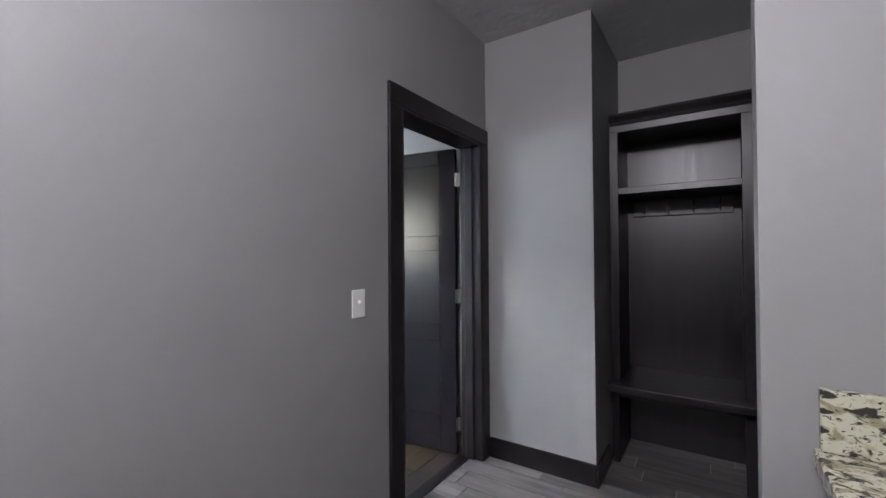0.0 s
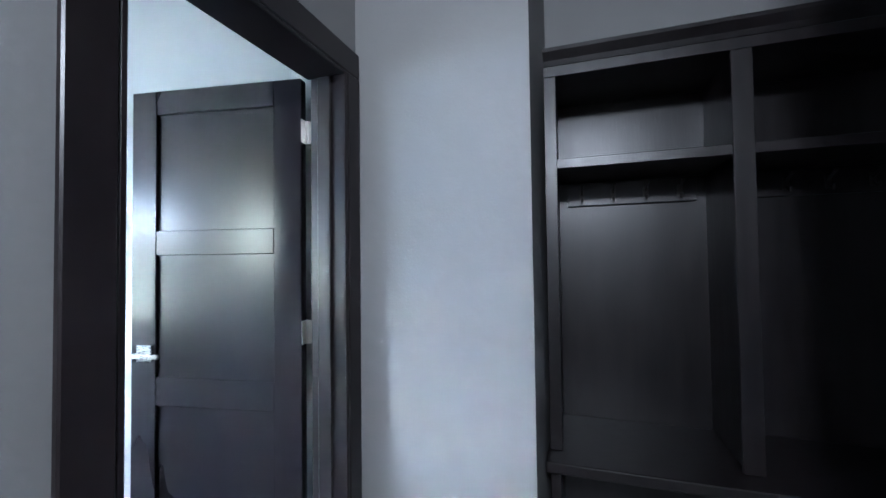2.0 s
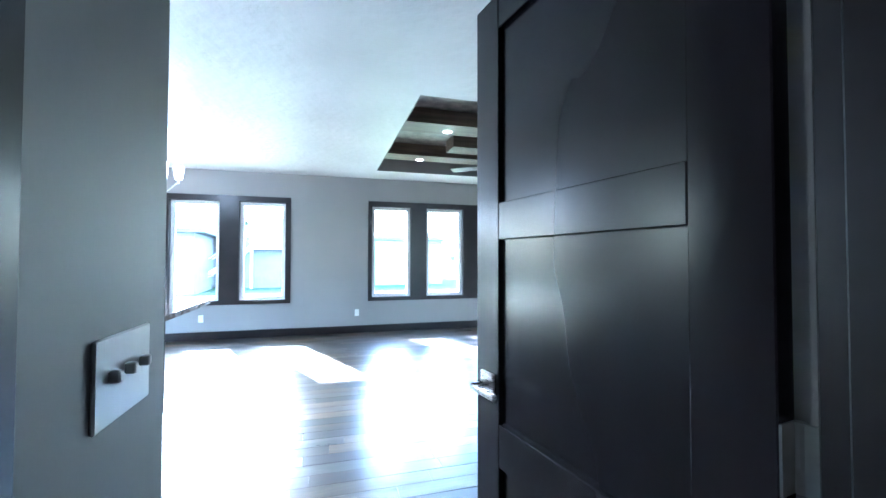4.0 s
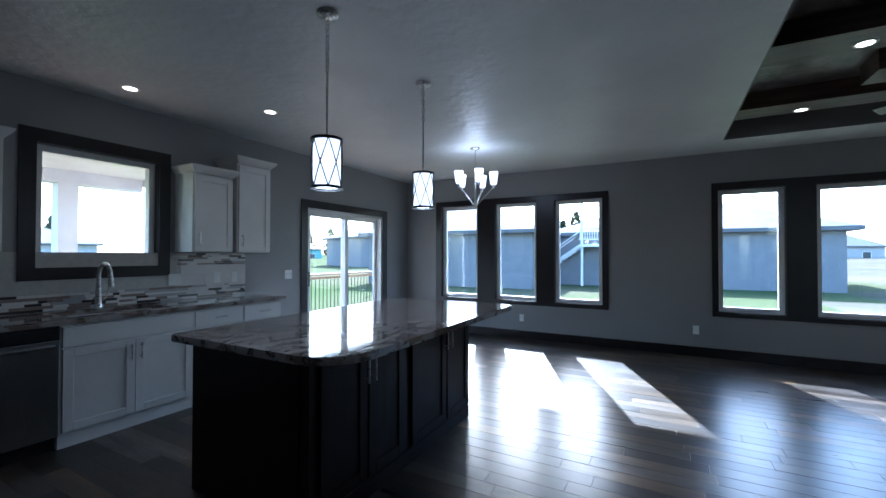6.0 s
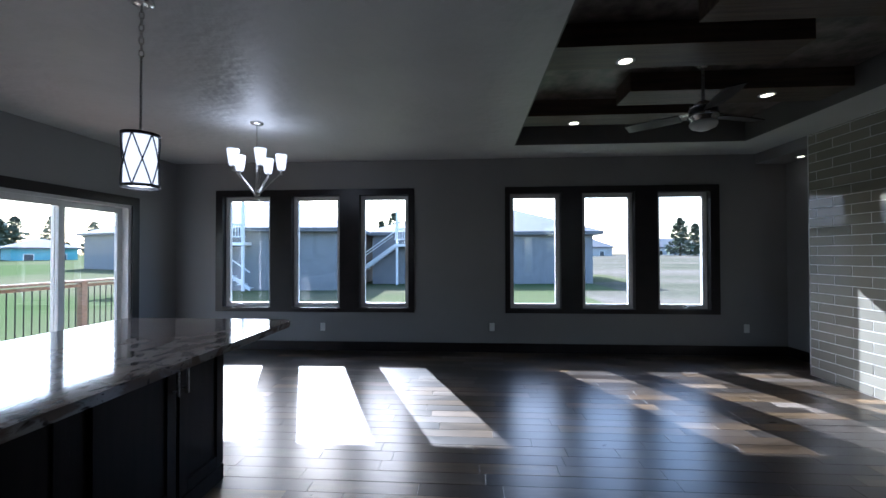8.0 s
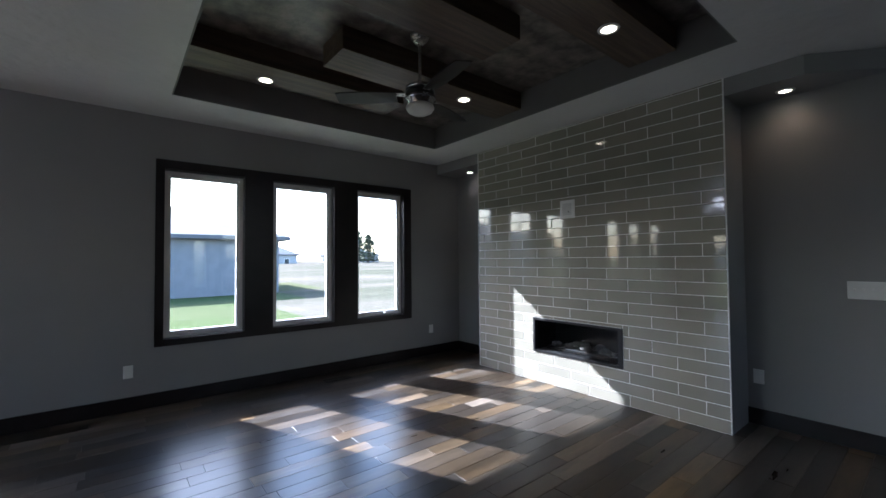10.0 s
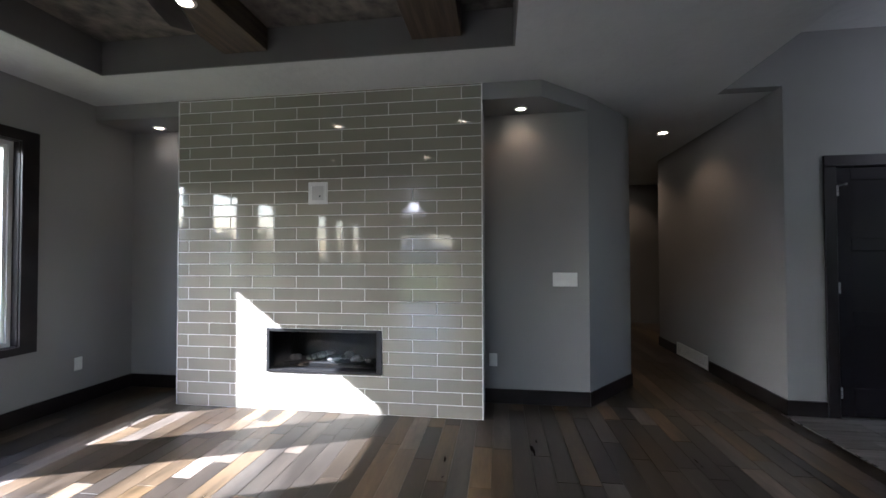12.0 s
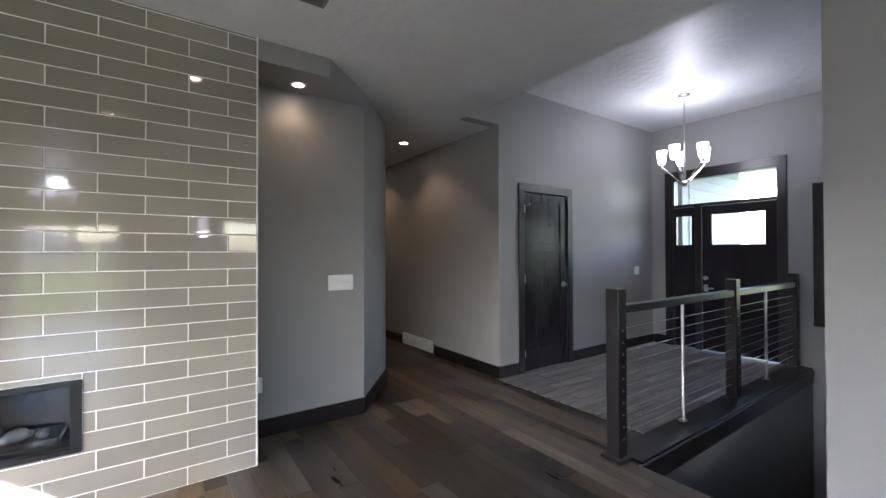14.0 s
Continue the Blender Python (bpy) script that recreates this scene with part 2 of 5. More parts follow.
def wall_with_holes(axis, face0, face1, a0, a1, z0, z1, holes):
    """Boxes of a wall along x ('x') or y ('y') with rectangular holes (a0, a1, z0, z1), given from low to high and not overlapping."""
    rows, at = [], a0
    def put(p, q, lo, hi):
        if q - p > 1e-4 and hi - lo > 1e-4:
            rows.append((p, face0, lo, q, face1, hi) if axis == "x" else (face0, p, lo, face1, q, hi))
    for h0, h1, b, t in sorted(holes):
        put(at, h0, z0, z1)
        put(h0, h1, z0, b)
        put(h0, h1, t, z1)
        at = h1
    put(at, a1, z0, z1)
    return boxes(rows)


H = 2.737
HF = 3.18
FX = 3.972
"""Heights of the main ceiling and raised foyer ceiling; plane of the fireplace tiles."""


def tube(pts, r, seg=6):
    """One bent round bar through the points."""
    bm = bmesh.new()
    pts = [Vector(p) for p in pts]
    rings = []
    for i, p in enumerate(pts):
        d = (pts[min(i + 1, len(pts) - 1)] - pts[max(i - 1, 0)]).normalized()
        u = d.cross(Vector((0.31, 0.17, 0.93))).normalized()
        v = d.cross(u)
        rings.append([bm.verts.new(p + (u * math.cos(2 * math.pi * k / seg) + v * math.sin(2 * math.pi * k / seg)) * r) for k in range(seg)])
    for a, b in zip(rings, rings[1:]):
        for k in range(seg):
            bm.faces.new((a[k], a[(k + 1) % seg], b[(k + 1) % seg], b[k]))
    bm.faces.new(rings[0][::-1]), bm.faces.new(rings[-1])
    bmesh.ops.recalc_face_normals(bm, faces=bm.faces[:])
    return bm

# ---- structure ----
A_PANES = [(-3.475, -2.855), (-2.434, -1.82), (-1.432, -0.817)]
B_PANES = [(0.722, 1.33), (1.72, 2.333), (2.74, 3.333)]
PZ0, PZ1 = 0.665, 2.19
structure("wall_north", wall_with_holes("x", 8.0, 8.16, -4.42, 4.59, -0.3, 3.2, [(a - 0.06, b + 0.06, PZ0 - 0.06, PZ1 + 0.06) for a, b in A_PANES + B_PANES]),
          WALL, "grey painted wall with two banks of three windows", "wall")
structure("wall_west", wall_with_holes("y", -4.42, -4.26, 0.905, 8.0, -0.3, 3.2, [(2.745, 3.645, 1.255, 2.265), (5.49, 7.21, 0.0, 2.03)]),
          WALL, "grey painted kitchen wall with a window and sliding door", "wall")
structure("wall_door", wall_with_holes("x", 0.905, 1.043, -4.26, 0.55, 0.0, H + 0.02, [(-0.345, 0.463, 0.0, 2.045)]),
          WALL, "grey painted wall with a doorway to the mudroom", "wall")
structure("wall_stub", cbox(-0.52, 1.043, 0, -0.40, 1.545, H + 0.02), WALL, "short grey wall beside the doorway with light switches", "wall")
structure("wall_stair", boxes([(0.55, 0.216, 0, 0.67, 2.25, H + 0.02), (0.67, 2.13, -2.9, 1.61, 2.25, H + 0.02), (1.49, -1.25, -2.9, 1.61, 2.13, HF + 0.02), (1.05, 2.25, -2.9, 1.61, 2.78, H + 0.02)]),
          WALL, "grey painted walls beside the stairwell", "wall")
structure("wall_east", boxes([(4.385, 7.12, 0, 4.59, 8.0, H + 0.02), (4.385, 3.47, 0, 4.59, 4.389, H + 0.02)]), WALL, "grey painted niche walls beside the fireplace", "wall")
structure("wall_chase", wall_with_holes("y", FX + 0.003, 4.59, 4.389, 7.12, 0, H + 0.02, [(5.225, 6.255, 0.328, 0.70)]), FIREGROUT, "fireplace chimney breast behind the tiles", "wall")
structure("wall_hall_left", prism([(4.385, 3.47), (5.04, 2.93), (9.2, 2.93), (9.2, 3.07), (5.11, 3.07), (4.59, 3.52)], 0, H + 0.02), WALL, "angled grey wall leading into the hall", "wall")
structure("wall_hall_right", cbox(4.52, 1.78, 0, 7.1, 1.90, HF + 0.02), WALL, "grey hall wall lit by a recessed lamp", "wall")
structure("wall_closet", wall_with_holes("y", 4.40, 4.52, -1.25, 1.90, 0, HF + 0.02, [(0.765, 1.523, 0.0, 2.045)]), WALL, "grey foyer wall with a closet door", "wall")
structure("wall_front", wall_with_holes("x", -1.41, -1.25, 1.55, 4.52, -2.9, HF + 0.02, [(2.00, 2.45, 0.60, 2.04), (2.85, 4.10, 0.0, 2.41)]), WALL, "grey foyer wall around the front door", "wall")
structure("wall_hall_end", boxes([(9.2, -0.2, 0, 9.32, 3.07, H + 0.02), (7.1, -0.32, 0, 9.2, -0.2, H + 0.02), (7.0, -0.2, 0, 7.1, 1.78, H + 0.02)]), WALL, "dark grey wall closing the end of the hall", "wall")
structure("closet_back", boxes([(4.52, 0.5, 0, 5.3, 0.6, 2.3), (4.52, 1.66, 0, 5.3, 1.76, 2.3), (5.3, 0.5, 0, 5.4, 1.76, 2.3), (4.52, 0.5, 2.3, 5.4, 1.76, 2.4)]), WALL, "closet walls behind the closed door", "wall")
# mudroom shell
structure("wall_locker_back", cbox(1.33, -1.33, 0, 1.45, 0.216, H + 0.02), WALL, "grey wall behind the mudroom lockers", "wall")
structure("wall_locker_side", cbox(0.67, 0.216, 0, 1.45, 0.34, H + 0.02), WALL, "grey return wall beside the lockers", "wall")
structure("wall_mud_south", wall_with_holes("x", -1.47, -1.33, -4.2, 1.45, 0, H + 0.02, [(-0.25, 0.43, 0.0, 2.045)]), WALL, "pale grey mudroom wall with a switch", "wall")
structure("wall_mud_stub", cbox(-0.698, -1.33, 0, -0.578, -0.44, H + 0.02), WALL, "grey end wall beside the granite counter", "wall")
structure("wall_mud_west", cbox(-4.26, -1.33, 0, -4.14, 0.905, H + 0.02), WALL, "grey mudroom wall behind the counter", "wall")
structure("ceiling_mud", cbox(-4.26, -1.47, H, 1.45, 0.905, H + 0.15), CEIL, "textured pale ceiling of the mudroom", "ceiling")
# ceilings
TX0, TX1, TY0, TY1, TZ = 0.667, 3.436, 4.138, 7.335, 3.0
structure("ceiling_main", boxes([(-4.26, 1.043, H, TX0, 8.0, 3.05), (TX1, 2.343, H, 4.62, 8.0, 3.05), (TX0, TY1, H, TX1, 8.0, 3.05), (TX0, 2.343, H, TX1, TY0, 3.05),
                                (TX0, 1.043, H, 1.55, 2.343, 3.05), (4.52, 1.90, H, 4.62, 2.343, 3.05), (4.62, 1.90, H, 9.2, 3.52, 3.05), (7.1, -0.2, H, 9.2, 1.90, 3.05)]),
          CEIL, "pale textured ceiling over the great room", "ceiling")
structure("wall_foyer_header", cbox(4.40, 1.90, H, 4.52, 2.343, HF + 0.02), WALL, "grey header face above the hall opening", "wall")
structure("ceiling_tray_side", boxes([(TX0, TY0, H + 0.003, TX0 + 0.012, TY1, TZ), (TX1 - 0.012, TY0, H + 0.003, TX1, TY1, TZ), (TX0 + 0.012, TY0, H + 0.003, TX1 - 0.012, TY0 + 0.012, TZ),
                                     (TX0 + 0.012, TY1 - 0.012, H + 0.003, TX1 - 0.012, TY1, TZ)]), TRAYSIDE, "dark grey sides of the tray ceiling", "ceiling")
structure("ceiling_tray_top", cbox(TX0, TY0, TZ, TX1, TY1, TZ + 0.12), TRAYTOP, "dark mottled top of the tray ceiling", "ceiling")
structure("ceiling_foyer", boxes([(1.55, -1.41, HF, 4.52, 2.45, HF + 0.15), (1.55, 2.343, 3.05, 4.40, 2.45, HF)]), CEIL, "raised pale ceiling over the foyer", "ceiling")
structure("soffit_north", cbox(FX + 0.013, 7.12, 2.60, 4.385, 8.0, H), WALL, "grey soffit over the niche by the windows", "soffit")
structure("soffit_south", prism([(FX + 0.013, 4.389), (FX + 0.013, 3.91), (4.383, 3.474), (4.383, 4.389)], 2.60, H), WALL, "grey soffit over the niche by the hall", "soffit")
# floors: slabs under the planks and tiles
structure("floor", boxes([(-4.42, 1.0, -0.3, 1.61, 8.16, -0.012), (1.61, 2.40, -0.3, 9.3, 8.16, -0.012), (2.60, 1.93, -0.3, 9.3, 2.40, -0.012), (4.42, 1.75, -0.3, 9.3, 1.93, -0.012), (7.0, -0.3, -0.3, 9.3, 1.75, -0.012)]), PLANKGAP, "dark oak plank floor of the great room", "floor")
structure("floor_foyer", boxes([(2.60, -1.41, -0.3, 4.42, 1.93, -0.010), (4.42, -1.41, -0.3, 5.4, 1.75, -0.010)]), GROUT, "grey wood-look tile floor of the foyer", "floor")
structure("floor_mud", boxes([(-4.26, -1.47, -0.3, 1.45, 1.0, -0.010)]), GROUT, "grey wood-look tile floor of the mudroom", "floor")
structure("stairwell_floor", cbox(1.49, -1.41, -3.0, 2.72, 2.50, -2.75), PLANKGAP, "dark floor at the foot of the stairs", "floor")
structure("wall_stairwell", boxes([(2.56, -1.25, -2.75, 2.60, 2.40, -0.02), (1.61, 2.40, -2.75, 2.60, 2.50, -0.3)]), WALL, "grey painted side of the stairwell below the railing", "wall")


def trim(name, rows, label, cat, mat=None, bevel=0.004):
    bm = bmesh.new()
    for r in rows:
        b = cbox(*r, bevel)
        me = bpy.data.meshes.new("t")
        b.to_mesh(me)
        b.free()
        bm.from_mesh(me)
        bpy.data.meshes.remove(me)
    return tagged(new(name, mesh(bm, mat or TRIM)), label, cat, "", "structure")


BH, BT = 0.13, 0.016
trim("baseboard", [(-4.26, 8 - BT, 0, 4.385, 8 - 0.001, BH)], "dark stained baseboard under the windows", "baseboard")
trim("baseboard", [(-4.259, 7.31, 0, -4.26 + BT, 7.98, BH), (-4.259, 4.64, 0, -4.26 + BT, 5.385, BH)], "dark stained baseboard by the sliding door", "baseboard")
trim("baseboard", [(4.385 - BT, 7.12, 0, 4.384, 7.98, BH)], "dark stained baseboard in the niche", "baseboard")
trim("baseboard", [(4.385 - BT, 3.47, 0, 4.384, 4.389, BH)], "dark stained baseboard by the hall", "baseboard")
bd = trim("baseboard", [(0, 0.0, 0, 0.85, BT, BH)], "dark stained baseboard on the angled wall", "baseboard")
bd.matrix_world = pose(4.385, 3.47, 0, 0, 0, math.degrees(math.atan2(-0.54, 0.655))) @ pose(0, -BT, 0)
trim("baseboard", [(4.385, 1.901, 0, 5.65, 1.90 + BT, BH), (6.53, 1.901, 0, 7.1, 1.90 + BT, BH)], "dark stained baseboard along the hall", "baseboard")
trim("baseboard", [(5.04, 2.93 - BT, 0, 9.2, 2.929, BH)], "dark stained baseboard on the far hall wall", "baseboard")
trim("baseboard", [(4.40 - BT, -1.25, 0, 4.399, 0.675, BH), (4.40 - BT, 1.613, 0, 4.399, 1.915, BH)], "dark stained baseboard in the foyer", "baseboard")
trim("baseboard", [(4.20, -1.249, 0, 4.38, -1.25 + BT, BH)], "dark stained baseboard beside the front door", "baseboard")
trim("baseboard", [(0.55 - BT, 0.216, 0, 0.549, 0.885, BH), (0.55 - BT, 0.216 - BT, 0, 0.86, 0.215, BH)], "dark stained baseboard beside the lockers", "baseboard")
trim("baseboard", [(0.53, -1.329, 0, 0.86, -1.33 + BT, BH)], "dark stained baseboard in the mudroom", "baseboard")
trim("baseboard", [(-4.1, 0.905 - BT, 0, -0.44, 0.904, BH)], "dark stained baseboard along the mudroom wall", "baseboard")
trim("baseboard", [(-0.399, 1.065, 0, -0.40 + BT, 1.545, BH)], "dark stained baseboard beside the doorway", "baseboard")
trim("baseboard", [(0.57, 2.251, 0, 1.05, 2.25 + BT, BH), (1.05 - BT, 2.266, 0, 1.049, 2.78, BH), (1.05 - BT, 2.781, 0, 1.61, 2.78 + BT, BH)], "dark stained baseboard by the stairs", "baseboard")


# ---- windows and doors ----
def window_bank(name, panes, x0, x1, z0, z1, label, crank):
    """Three casement windows in one wide dark casing on the north wall."""
    e = thing(name, label, "window", "window banks", (0, 0, 0), kind="structure")
    y = 8.0
    edges = [x0] + [v for a, b in panes for v in (a - 0.05, b + 0.05)] + [x1]
    rows = [(x0, y - 0.02, PZ1 + 0.05, x1, y - 0.001, z1), (x0, y - 0.02, z0, x1, y - 0.001, PZ0 - 0.05)]
    for i in range(0, len(edges), 2):
        rows.append((edges[i], y - 0.02, PZ0 - 0.05, edges[i + 1], y - 0.001, PZ1 + 0.05))
    part("casing", boxes(rows), TRIM, e, "wide dark stained casing")
    rows = []
    for a, b in panes:
        rows += [(a - 0.059, y, PZ0 - 0.059, a - 0.045, y + 0.10, PZ1 + 0.059), (b + 0.045, y, PZ0 - 0.059, b + 0.059, y + 0.10, PZ1 + 0.059),
                 (a - 0.045, y, PZ1 + 0.045, b + 0.045, y + 0.10, PZ1 + 0.059), (a - 0.045, y, PZ0 - 0.059, b + 0.045, y + 0.10, PZ0 - 0.045)]
    part("jamb", boxes(rows), TRIM, e, "dark jamb liners")
    for a, b in panes:
        f = part("window_frame", boxes([(a - 0.045, y + 0.06, PZ0 - 0.045, a - 0.015, y + 0.14, PZ1 + 0.045), (b + 0.015, y + 0.06, PZ0 - 0.045, b + 0.045, y + 0.14, PZ1 + 0.045),
                                        (a - 0.015, y + 0.06, PZ1 + 0.015, b + 0.015, y + 0.14, PZ1 + 0.045), (a - 0.015, y + 0.06, PZ0 - 0.045, b + 0.015, y + 0.14, PZ0 - 0.015)]), VINYL, e, "white vinyl frame")
        part("sash", boxes([(a - 0.013, y + 0.075, PZ0 - 0.013, a + 0.012, y + 0.125, PZ1 + 0.013), (b - 0.012, y + 0.075, PZ0 - 0.013, b + 0.013, y + 0.125, PZ1 + 0.013),
                            (a + 0.012, y + 0.075, PZ1 - 0.012, b - 0.012, y + 0.125, PZ1 + 0.013), (a + 0.012, y + 0.075, PZ0 - 0.013, b - 0.012, y + 0.125, PZ0 + 0.012)]), VINYL, f)
        p = part("pane", cbox(a + 0.012, y + 0.098, PZ0 + 0.012, b - 0.012, y + 0.102, PZ1 - 0.012), GLASS, f)
        p.visible_shadow = False
    cx, cz = crank, PZ0 - 0.005
    bm = cbox(cx - 0.05, y + 0.035, cz - 0.025, cx + 0.05, y + 0.062, cz + 0.0, 0.006)
    rod(bm, (cx, y + 0.04, cz), (cx - 0.05, y + 0.02, cz + 0.012), 0.006)
    rod(bm, (cx - 0.05, y + 0.02, cz + 0.005), (cx - 0.05, y + 0.02, cz + 0.03), 0.008)
    part("crank_handle", bm, WHITE, e, "white folding crank")
    return e


window_bank("window_1", A_PANES, -3.632, -0.684, 0.553, 2.328, "bank of three casement windows in dark casing beside the dining area", -3.3)
window_bank("window_2", B_PANES, 0.604, 3.504, 0.553, 2.328, "bank of three casement windows in dark casing beside the fireplace", 3.15)


def kitchen_window():
    e = thing("window_3", "dark-cased kitchen window above the sink", "window", kind="structure")
    x = -4.26
    part("casing", boxes([(x + 0.001, 2.655, 2.255, x + 0.02, 3.735, 2.362), (x + 0.001, 2.655, 1.165, x + 0.02, 3.735, 1.265), (x + 0.001, 2.655, 1.265, x + 0.02, 2.755, 2.255), (x + 0.001, 3.635, 1.265, x + 0.02, 3.735, 2.255)]), TRIM, e)
    part("jamb", boxes([(x - 0.1, 2.745, 1.255, x, 2.76, 2.265), (x - 0.1, 3.63, 1.255, x, 3.645, 2.265), (x - 0.1, 2.76, 2.25, x, 3.63, 2.265), (x - 0.1, 2.76, 1.255, x, 3.63, 1.25)]), TRIM, e)
    f = part("window_frame", boxes([(x - 0.14, 2.76, 1.27, x - 0.06, 2.81, 2.25), (x - 0.14, 3.58, 1.27, x - 0.06, 3.63, 2.25), (x - 0.14, 2.81, 2.20, x - 0.06, 3.58, 2.25), (x - 0.14, 2.81, 1.27, x - 0.06, 3.58, 1.32)]), VINYL, e)
    p = part("pane", cbox(x - 0.102, 2.81, 1.32, x - 0.098, 3.58, 2.20), GLASS, f)
    p.visible_shadow = False


def slider():
    e = thing("door_1", "white sliding glass patio door in dark casing", "patio door", kind="structure")
    x = -4.26
    part("casing", boxes([(x + 0.001, 5.39, 0, x + 0.02, 5.50, 2.128), (x + 0.001, 7.20, 0, x + 0.02, 7.308, 2.128), (x + 0.001, 5.50, 2.02, x + 0.02, 7.20, 2.128)]), TRIM, e)
    f = part("door_frame", boxes([(x - 0.15, 5.49, 0.0, x - 0.01, 5.535, 2.03), (x - 0.15, 7.165, 0.0, x - 0.01, 7.21, 2.03), (x - 0.15, 5.535, 1.985, x - 0.01, 7.165, 2.03), (x - 0.15, 5.535, 0.0, x - 0.01, 7.165, 0.03)]), VINYL, e)
    for name, a, b, d in (("fixed_panel", 6.31, 7.165, -0.115), ("sliding_panel", 5.535, 6.38, -0.065)):
        q = part(name, boxes([(x + d - 0.02, a, 0.03, x + d + 0.02, a + 0.07, 1.985), (x + d - 0.02, b - 0.07, 0.03, x + d + 0.02, b, 1.985), (x + d - 0.02, a + 0.07, 1.915, x + d + 0.02, b - 0.07, 1.985),
                              (x + d - 0.02, a + 0.07, 0.03, x + d + 0.02, b - 0.07, 0.12)]), VINYL, e)
        p = part("pane", cbox(x + d - 0.003, a + 0.07, 0.12, x + d + 0.003, b - 0.07, 1.915), GLASS, q)
        p.visible_shadow = False
    bm = bmesh.new()
    rod(bm, (x - 0.03, 5.57, 0.93), (x - 0.03, 5.57, 1.13), 0.009)
    rod(bm, (x - 0.045, 5.57, 0.94), (x - 0.03, 5.57, 0.94), 0.007)
    rod(bm, (x - 0.045, 5.57, 1.12), (x - 0.03, 5.57, 1.12), 0.007)
    part("handle", bm, BLACK, e, "black pull handle")


kitchen_window()
slider()


def lever(parent, x, y, z, side, to):
    """A lever handle on a plate; side: outward +1 or -1 along x, to: way of the lever along y."""
    bm = cbox(x, y - 0.033, z - 0.033, x + 0.008 * side, y + 0.033, z + 0.033, 0.002)
    rod(bm, (x, y, z), (x + 0.055 * side, y, z), 0.010)
    b2 = cbox(x + 0.045 * side, y - 0.012, z - 0.009, x + 0.060 * side, y + 0.115 * to, z + 0.009, 0.004)
    me = bpy.data.meshes.new("t")
    b2.to_mesh(me)
    b2.free()
    bm.from_mesh(me)
    bpy.data.meshes.remove(me)
    return part("door_handle", bm, NICKEL, parent, "satin nickel lever handle")


def panel_leaf(parent, w, h, t=0.040):
    """A shaker door leaf along +y from the hinge, three recessed panels, faces at x = 0 and x = -t."""
    s, z0 = 0.115, 0.008
    rails = [(z0, 0.24), (0.745, 0.86), (1.355, 1.455), (h - 0.10, h)]
    part("stile", cbox(-t, 0, z0, 0, s, h, 0.002), DOORWOOD, parent)
    part("stile", cbox(-t, w - s, z0, 0, w, h, 0.002), DOORWOOD, parent)
    for a, b in rails:
        part("rail", cbox(-t, s, a, 0, w - s, b, 0.002), DOORWOOD, parent)
    for (a, b), (c, d) in zip(rails, rails[1:]):
        part("panel", cbox(-t + 0.013, s - 0.004, b - 0.003, -0.013, w - s + 0.004, c + 0.003), DOORWOOD, parent)


def hinge_set(parent, x, y, zs, brassy=True):
    for z in zs:
        bm = bmesh.new()
        rod(bm, (x, y, z - 0.045), (x, y, z + 0.045), 0.007, 10)
        box(bm, x - 0.004, y - 0.030, z - 0.045, x, y + 0.002, z + 0.045)
        box(bm, x - 0.034, y + 0.004, z - 0.045, x + 0.002, y + 0.0075, z + 0.045)
        part("hinge", bm, BRASS, parent, "satin metal hinge")


def mud_door():
    e = thing("door_2", "open dark panelled door between mudroom and great room", "door", at=(0.468, 1.082, 0), turn=9.0, kind="structure")
    panel_leaf(e, 0.757, 2.035)
    lever(e, -0.040, 0.692, 0.955, -1, -1)
    lever(e, 0.0, 0.692, 0.965, 1, -1)
    hinge_set(e, -0.006, -0.008, (0.20, 1.05, 1.83))
    trim("door_casing", [(-0.437, 0.885, 0, -0.345, 0.904, 2.045), (0.463, 0.885, 0, 0.545, 0.904, 2.045), (-0.437, 0.885, 2.045, 0.545, 0.904, 2.145)], "dark stained casing on the mudroom side", "trim")
    trim("door_casing", [(-0.399, 1.044, 0, -0.345, 1.063, 2.045), (0.49, 1.044, 0, 0.545, 1.063, 2.045), (-0.399, 1.044, 2.045, 0.545, 1.063, 2.14)], "dark stained casing on the great room side", "trim")
    trim("door_jamb", [(-0.345, 0.888, 0, -0.328, 1.058, 2.045), (0.463, 0.888, 0, 0.447, 1.045, 2.045), (-0.328, 0.888, 2.03, 0.447, 1.058, 2.045), (-0.328, 0.948, 0, -0.316, 1.008, 2.03), (0.435, 0.948, 0, 0.447, 1.008, 2.03)],
         "dark stained jamb with stops", "trim")


def closet_door():
    e = thing("door_3", "closed dark panelled closet door in the foyer", "door", kind="structure")
    e.matrix_world = pose(4.445, 0.766, 0)
    panel_leaf(e, 0.755, 2.035)
    lever(e, -0.040, 0.065, 0.965, -1, 1)
    for z in (0.2, 1.05, 1.85):
        bm = bmesh.new()
        rod(bm, (-0.044, 0.758, z - 0.045), (-0.044, 0.758, z + 0.045), 0.007, 10)
        box(bm, -0.041, 0.725, z - 0.045, -0.039, 0.758, z + 0.045)
        part("hinge", bm, NICKEL, e, "satin metal hinge")
    part("door_stop", cbox(-0.11, 0.715, 1.885, -0.045, 0.73, 1.9), NICKEL, e, "hinge-pin door stop")
    x = 4.40
    trim("door_casing", [(x - 0.02, 0.675, 0, x - 0.001, 0.765, 2.045), (x - 0.02, 1.523, 0, x - 0.001, 1.613, 2.045), (x - 0.02, 0.675, 2.045, x - 0.001, 1.613, 2.137)], "dark stained closet door casing", "trim")


